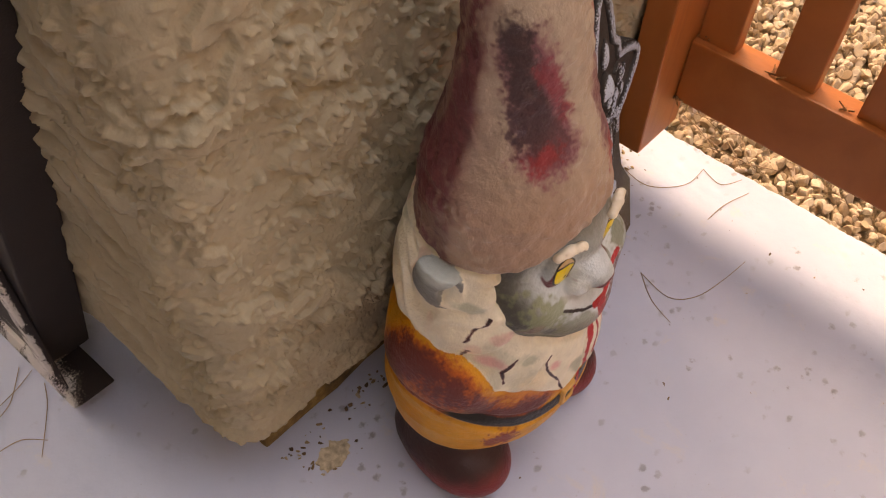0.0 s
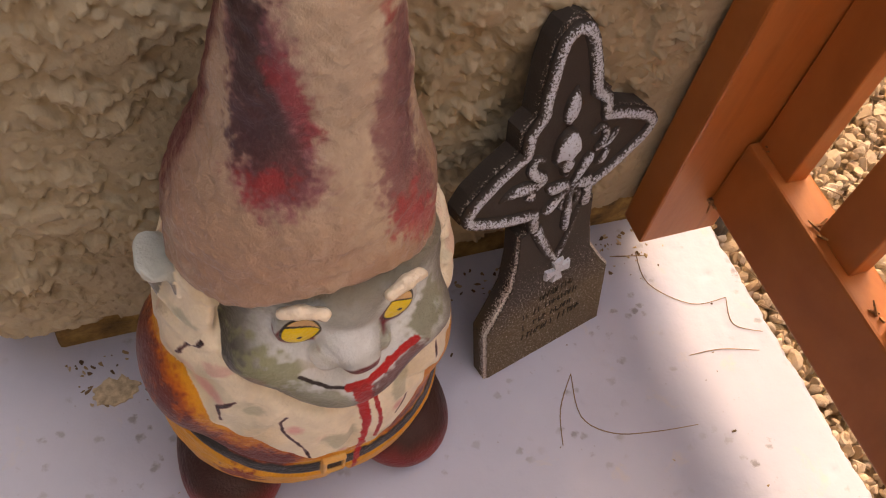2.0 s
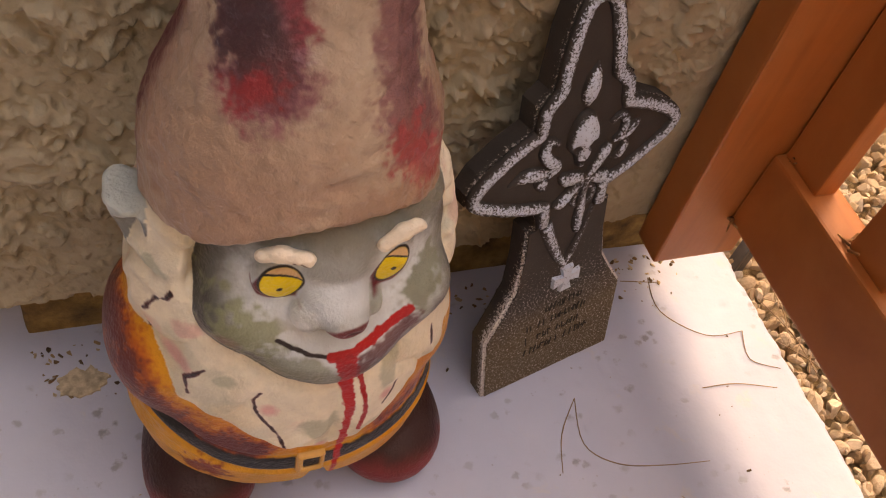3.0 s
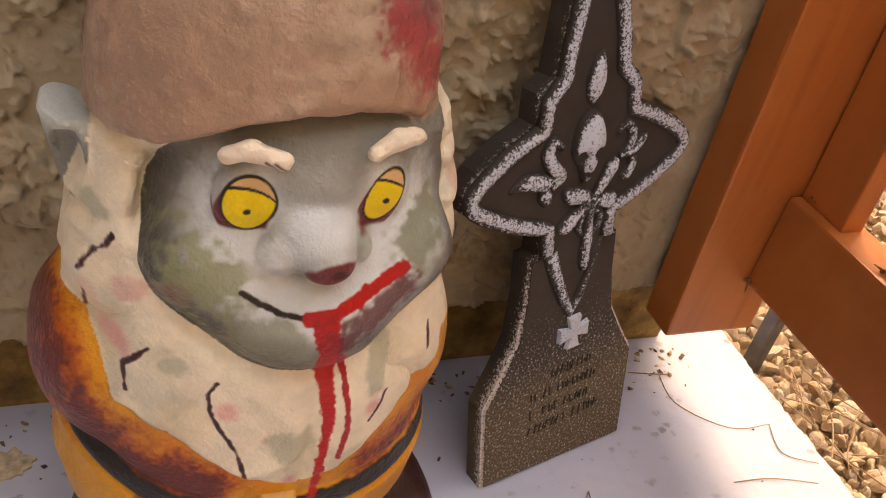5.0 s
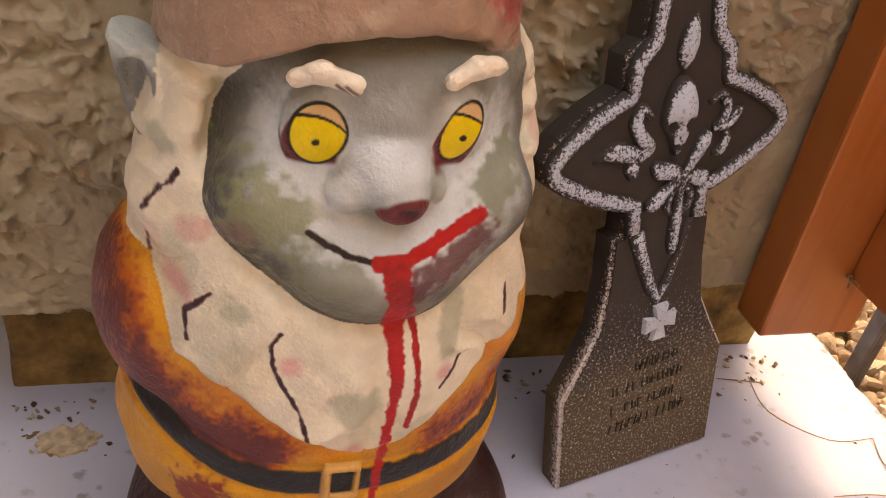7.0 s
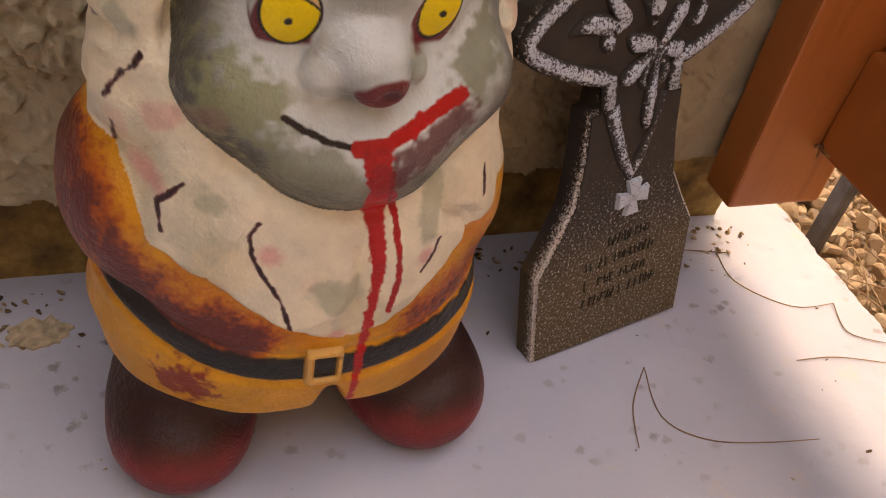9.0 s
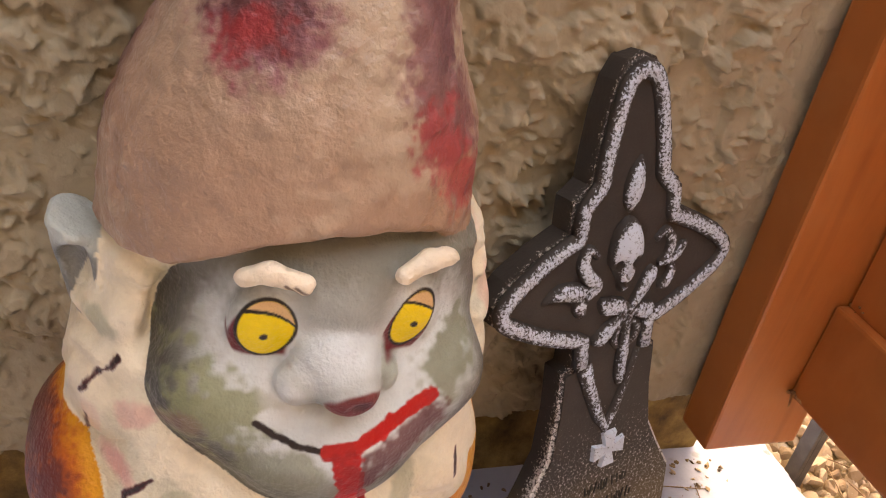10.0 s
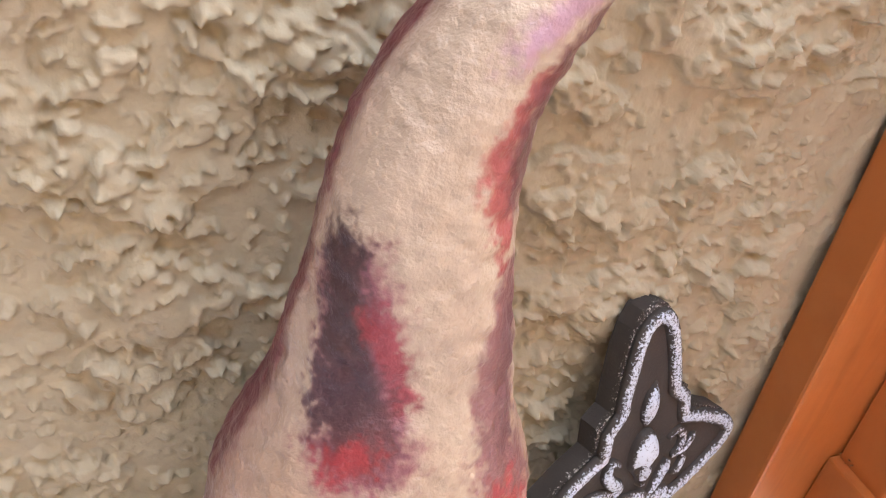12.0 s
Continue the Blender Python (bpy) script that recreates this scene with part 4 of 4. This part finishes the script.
    motif("scroll", ((-.021, .283), (-.030, .290), (-.034, .281), (-.028, .271), (-.022, .264), (-.030, .258)), (.002, .0036, .0045, .0048, .0045, .0035))
    motif("leaf", ((-.064, .2615), (-.052, .266), (-.041, .264), (-.030, .262), (-.021, .268)), (.001, .0052, .006, .0042, .002), 0.6)
    motif("leaf", ((-.036, .262), (-.034, .252), (-.031, .245)), (.003, .0052, .003), 0.6)
    motif("scroll", ((.026, .284), (.034, .289), (.041, .281), (.038, .270), (.031, .266)), (.002, .003, .0036, .0036, .0025))
    motif("scroll", ((.031, .267), (.042, .268), (.051, .274), (.053, .278)), (.0025, .0038, .0036, .002))
    motif("leaf", ((.041, .267), (.044, .258), (.039, .250), (.033, .249)), (.002, .0036, .0036, .0015))
    motif("ribbon", ((.011, .240), (.018, .250), (.024, .260), (.028, .265)), (.003, .0045, .0050, .003))
    motif("ribbon", ((.010, .238), (.0, .243), (-.010, .246), (-.017, .252)), (.003, .0056, .0062, .002), 0.6)
    motif("ribbon", ((.008, .236), (-.004, .230), (-.013, .2235), (-.020, .2225)), (.003, .0050, .0060, .0025), 0.6)
    motif("ribbon", ((.010, .238), (.018, .236), (.027, .233), (.030, .228)), (.003, .005, .0062, .002), 0.6)
    motif("staff", ((.010, .240), (.0095, .226), (.0085, .21), (.008, .19), (.009, .181)), (.0035, .0032, .0042, .0045, .002), 0.7)
    motif("loop", ((.010, .231), (.016, .228), (.019, .221), (.015, .214), (.0085, .212)), (.0022, .0028, .0030, .0026, .002))
    motif("loop", ((.007, .231), (.0015, .227), (-.0005, .219), (.003, .212)), (.0022, .0028, .0028, .002))
    # small flared cross
    bm = bmesh.new()
    for k in range(4):
        m = Matrix.Rotation(k * math.pi / 2, 4, "Y")
        vs = [bm.verts.new(m @ Vector(c)) for c in ((-.0022, -.0035, 0), (.0022, -.0035, 0), (.0058, -.0035, .0135), (-.0058, -.0035, .0135), (-.003, .001, 0), (.003, .001, 0), (.0068, .001, .0145), (-.0068, .001, .0145))]
        for f in ((0, 1, 2, 3), (0, 4, 5, 1), (1, 5, 6, 2), (2, 6, 7, 3), (3, 7, 4, 0)):
            bm.faces.new([vs[i] for i in f])
    bmesh.ops.recalc_face_normals(bm, faces=bm.faces[:])
    for v in bm.verts:
        v.co += Vector((.005, 0, .1285))
    worn_mesh(part("cross_emblem", bm, PROP, thing, "pale flared cross"), lambda co: 0.62)
    # four lines of illegible engraved writing, as short bars
    rnd = random.Random(4)
    for z0, a, b in ((.095, -.016, .030), (.078, -.030, .034), (.061, -.030, .032), (.045, -.030, .042)):
        x = a
        while x < b:
            w = rnd.uniform(.0042, .0066)
            if rnd.random() > 0.14:
                bm = bmesh.new()
                lean = rnd.uniform(-.12, .25)
                tall = rnd.uniform(.0034, .0048)
                box(bm, x, x + .0011, -0.0006, 0.001, z0 - tall, z0 + tall)
                for _ in range(rnd.randint(0, 1)):
                    zz = z0 + rnd.choice((-.9, 0, .9)) * tall * rnd.uniform(.6, 1)
                    box(bm, x, x + w * 0.75, -0.0006, 0.001, zz - .0005, zz + .0005)
                if rnd.random() > 0.5:
                    box(bm, x + w * .6, x + w * .6 + .0010, -0.0006, 0.001, z0 - tall * rnd.uniform(.2, 1), z0 + tall * rnd.uniform(0, 1))
                for v in bm.verts:
                    v.co.x += (v.co.z - z0) * lean
                part("letter_bar", bm, LETTER, thing, "black engraved bar")
            x += w
    r, u = Vector((0.9716, 0.2365, 0)), Vector((-0.0428, 0.1758, 0.9835))
    n = r.cross(u)                 # out of the front
    m = Matrix((r, -n, u)).transposed().to_4x4()
    m.translation = Vector((0.507, -0.0800, 0.001))
    thing.matrix_world = m @ Matrix.Rotation(radians(-5), 4, "Y")
    return tagged(thing, "dark grey grave marker with pale raised border, leaning on stucco wall", "grave marker")


marker = grave_marker()


# ---- the wooden gate ----
def gate():
    thing = new("wooden_gate")
    thing.empty_display_size = 0.05
    part("stile", board(.6175, .7085, -.0285, .0085, .077, .98, .003, 1), WOOD, thing, "orange-brown stained upright")
    part("bottom_rail", board(.6765, .7165, -.75, -.0300, .134, .2225, .003, 2), WOOD, thing, "orange-brown stained horizontal rail")
    for k in range(7):
        y = -.031 - k * .0985
        part("picket", board(.692, .7135, y - .0475, y, .2222, .98, .002, 3 + k), WOOD, thing, "orange-brown stained picket")
    # splintered ends where the rail meets the upright
    rnd = random.Random(3)
    for x, y, z, n in ((.675, -.033, .138, 5), (.690, -.034, .2235, 7), (.684, -.13, .2235, 4), (.69, -.215, .2235, 3)):
        for _ in range(n):
            bm = bmesh.new()
            box(bm, -.0012, .0012, -.0012, .0012, 0, rnd.uniform(.008, .018))
            for v in bm.verts:
                v.co.x *= 1 - v.co.z * 40
                v.co.y *= 1 - v.co.z * 40
            tilt = Euler((rnd.uniform(.9, 2.0), rnd.uniform(-.9, .3), rnd.uniform(0, 6)))
            bm.transform(Matrix.Translation((x + rnd.uniform(-.004, .006), y + rnd.uniform(-.012, .004), z + rnd.uniform(-.001, .002))) @ tilt.to_matrix().to_4x4())
            part("splinter", bm, RAW, thing, "torn raw splinter")
    # the gate has sagged: its upright and pickets lean over
    for ob in thing.children:
        if ob.name.startswith(("stile", "picket")):
            for v in ob.data.vertices:
                v.co.x -= 0.042 * (v.co.z - 0.1)
                v.co.y -= 0.008 * (v.co.z - 0.1)
    return tagged(thing, "orange-brown stained wooden picket gate hung beside the stucco wall", "gate")


gate()

bm = bmesh.new()
box(bm, .796, .800, .016, .032, -.05, .055, .001)
box(bm, .800, .809, .016, .020, -.05, .055, .001)
tagged(part("steel_stake", bm, STEEL, None), "grey galvanised angle stake standing in the gravel", "stake")


# ---- the second, brown marker round the corner ----
def brown_marker():
    thing = new("brown_grave_marker")
    thing.empty_display_size = 0.05

    def edges(bounds):
        def f(co):
            near = sorted(min(abs(co[k] - bounds[k][0]), abs(co[k] - bounds[k][1])) for k in range(3))
            rag = 0.5 + 0.5 * noise.noise(co * 60)
            return 0.20 + (0.75 * rag if near[1] < 0.0035 and co.x < bounds[0][0] + 0.008 else 0.0)
        return f
    for name, b in (("plinth", ((-.050, -.008), (.200, .52), (0.0005, .044))), ("body", ((-.046, .004), (.262, .46), (.044, .60)))):
        bm = board(b[0][0], b[0][1], b[1][0], b[1][1], b[2][0], b[2][1], .003, 9, .007)
        if name == "body":
            for v in bm.verts:
                v.co.x += 0.012 * (v.co.z - .044)
                v.co.y -= 0.30 * (v.co.z - .044)
        worn_mesh(part(name, bm, BROWN, thing), edges(b))
    # raised front frame, rubbed white along its edge
    for name, b in (("frame_upright", ((-.055, -.045), (.226, .249), (.044, .58))), ("frame_upright", ((-.055, -.045), (.437, .46), (.044, .56)))):
        bm = board(b[0][0], b[0][1], b[1][0], b[1][1], b[2][0], b[2][1], .002, 5, .007)
        worn_mesh(part(name, bm, BROWN, thing, "dark brown strip with white rubbed edge"), edges(b))
        ob = thing.children[-1]
        for v in ob.data.vertices:
            v.co.x += 0.012 * (v.co.z - .044)
            v.co.y -= 0.36 * (v.co.z - .044)
    return tagged(thing, "dark brown foam grave marker with white rubbed edges on a plinth", "grave marker")


brown_marker()


# ---- needles, chips and crumbs on the slab ----
def needle(pts, r=0.0006, where="slab"):
    bm = bmesh.new()
    P = [Vector((a, b, r + 0.0006 + h)) for a, b, h in pts]
    rings = []
    for i, p in enumerate(P):
        d = (P[min(i + 1, len(P) - 1)] - P[max(i - 1, 0)]).normalized()
        s = d.cross(Vector((0, 0, 1))).normalized()
        w = r * (1 - 0.6 * abs(i / (len(P) - 1) - 0.4))
        rings.append([bm.verts.new(p + (s * math.cos(k * math.tau / 5) + Vector((0, 0, 1)) * math.sin(k * math.tau / 5)) * w) for k in range(5)])
    for a, b in zip(rings, rings[1:]):
        for k in range(5):
            bm.faces.new((a[k], a[(k + 1) % 5], b[(k + 1) % 5], b[k]))
    bmesh.ops.recalc_face_normals(bm, faces=bm.faces[:])
    return tagged(part("pine_needle", bm, NEEDLE, None, smooth=True), "dry brown pine needle lying on the " + where, "pine needle", "needles on the " + where)


NEEDLES = [
    ((.523, -.115), (.497, -.147), (.484, -.182)),
    ((.523, -.115), (.514, -.160), (.538, -.185), (.581, -.196), (.627, -.202)),
    ((.658, .002), (.653, -.040), (.689, -.076), (.732, -.079)),
    ((.732, -.079), (.723, -.111), (.751, -.128)),
    ((.656, -.131), (.694, -.134), (.735, -.147)),
    ((.626, .003), (.668, -.006)),
    ((-.102, .292), (-.078, .297), (-.054, .306)),
    ((-.054, .282), (-.068, .255), (-.105, .208)),
    ((-.130, .245), (-.108, .240), (-.090, .220)),
    ((-.109, .280), (-.090, .289), (-.061, .320)),
]
for line in NEEDLES:
    needle([(a, b, 0.0) for a, b in smooth_line(line, 5)])

rnd = random.Random(12)
for _ in range(34):
    px, py, turn, size = rnd.uniform(.80, .98), rnd.uniform(-.22, .14), rnd.uniform(0, 6.28), rnd.uniform(.025, .06)
    dx, dy = math.cos(turn) * size, math.sin(turn) * size
    arc = [(px - dx, py - dy), (px + dy * 0.15, py - dx * 0.15), (px + dx, py + dy)]
    if min(a for a, _ in arc) > .775:
        needle([(a, b, -0.026) for a, b in smooth_line(arc, 4)], 0.0008, "gravel")


def crumbs():
    """Dirt, grit and leaf bits swept against the foot of the wall, and on the slab."""
    rnd = np.random.RandomState(5)
    bm = bmesh.new()
    bmesh.ops.create_icosphere(bm, subdivisions=1, radius=1)
    bm.verts.ensure_lookup_table()
    base = np.array([v.co for v in bm.verts])
    faces = np.array([[v.index for v in f.verts] for f in bm.faces])
    bm.free()
    Vs, Fs, n = [], [], 0
    spots = [(rnd.uniform(0.06, 0.70), 0.030 - abs(rnd.normal(0, 0.016)), 1.0) for _ in range(220)]
    spots += [(0.098 + rnd.normal(0, 0.016), -0.012 + rnd.normal(0, 0.009), 0.8) for _ in range(12)]
    spots += [(rnd.uniform(-0.2, 0.75), rnd.uniform(-0.45, 0.02), 0.7) for _ in range(60)]
    spots += [(0.64 + rnd.normal(0, 0.03), 0.0 + rnd.normal(0, 0.014), 1.0) for _ in range(14)]
    for x, y, k in spots:
        s = rnd.uniform(0.0005, 0.0020) * k
        q = base * np.array([rnd.uniform(1, 2.4), 1, rnd.uniform(0.35, 0.7)]) * s
        q = q * (1 + 0.35 * rnd.normal(size=(len(q), 1)))
        a = rnd.uniform(0, 6.28)
        q[:, :2] = q[:, :2] @ np.array([[math.cos(a), -math.sin(a)], [math.sin(a), math.cos(a)]])
        Vs.append(q + np.array([x, y, 0.0006 + 0.4 * s]))
        Fs.append(faces + n)
        n += len(base)
    me = mesh_np("floor_debris", np.concatenate(Vs), np.concatenate(Fs), smooth=False)
    me.materials.append(CRUMB)
    return tagged(new("floor_debris", me), "brown and tan grit along the wall foot", "debris", kind="stuff")


crumbs()

# the flaked tan patch on the slab by the corner
rnd = random.Random(8)
bm = bmesh.new()
ring = [bm.verts.new((0.098 + math.cos(a) * 0.020 * (1 + 0.45 * noise.noise(Vector((math.cos(a) * 2, math.sin(a) * 2, 3)))), -0.012 + math.sin(a) * 0.013 * (1 + 0.6 * noise.noise(Vector((math.cos(a) * 3, math.sin(a) * 3, 7)))), 0.0022)) for a in [k * math.tau / 40 for k in range(40)]]
f = bm.faces.new(ring)
low = bmesh.ops.extrude_face_region(bm, geom=[f])
for v in (g for g in low["geom"] if isinstance(g, bmesh.types.BMVert)):
    v.co.z = -0.002
bmesh.ops.recalc_face_normals(bm, faces=bm.faces[:])
tagged(part("mortar_patch", bm, LITTER, None), "thin flaked tan mortar patch stuck on the slab", "mortar patch")


def gravel():
    """Angular tan stones, heaped unevenly, as one loose mass."""
    rnd = np.random.RandomState(11)
    bm = bmesh.new()
    bmesh.ops.create_icosphere(bm, subdivisions=2, radius=1)
    bm.verts.ensure_lookup_table()
    base = np.array([v.co for v in bm.verts])
    faces = np.array([[v.index for v in f.verts] for f in bm.faces])
    bm.free()
    Vs, Fs, n = [], [], 0
    stones = []
    step = 0.0105
    for gx in np.arange(0.772, 1.42, step):
        for gy in np.arange(-0.72, 0.45, step):
            stones.append((gx, gy))
    for gx, gy in stones:
        s = rnd.uniform(0.0040, 0.0095) if rnd.rand() < 0.85 else rnd.uniform(0.0095, 0.013)
        d = rnd.normal(size=3)
        d /= np.linalg.norm(d)
        q = base.copy()
        for _ in range(5):          # chipped faces
            cut = rnd.normal(size=3)
            cut /= np.linalg.norm(cut)
            over = np.clip(q @ cut - rnd.uniform(0.35, 0.75), 0, None)
            q = q - over[:, None] * cut
        q = q * np.array([1.25, 0.95, 0.75]) * s
        m = np.array(Euler(rnd.uniform(0, 6.28, 3)).to_matrix())
        q = q @ m.T
        px, py = gx + rnd.uniform(-.006, .006), gy + rnd.uniform(-.006, .006)
        if px < 0.766 + s:
            px = 0.766 + s
        z = -0.046 + rnd.uniform(0, 0.016) + 0.008 * float(gnoise(px * 8, py * 8, 30))
        Vs.append(q + np.array([px, py, z]))
        Fs.append(faces + n)
        n += len(base)
    me = mesh_np("gravel", np.concatenate(Vs), np.concatenate(Fs), smooth=False)
    me.materials.append(GRAVEL)
    return tagged(new("gravel", me), "sunlit tan angular gravel beyond the slab", "gravel", kind="stuff")


gravel()
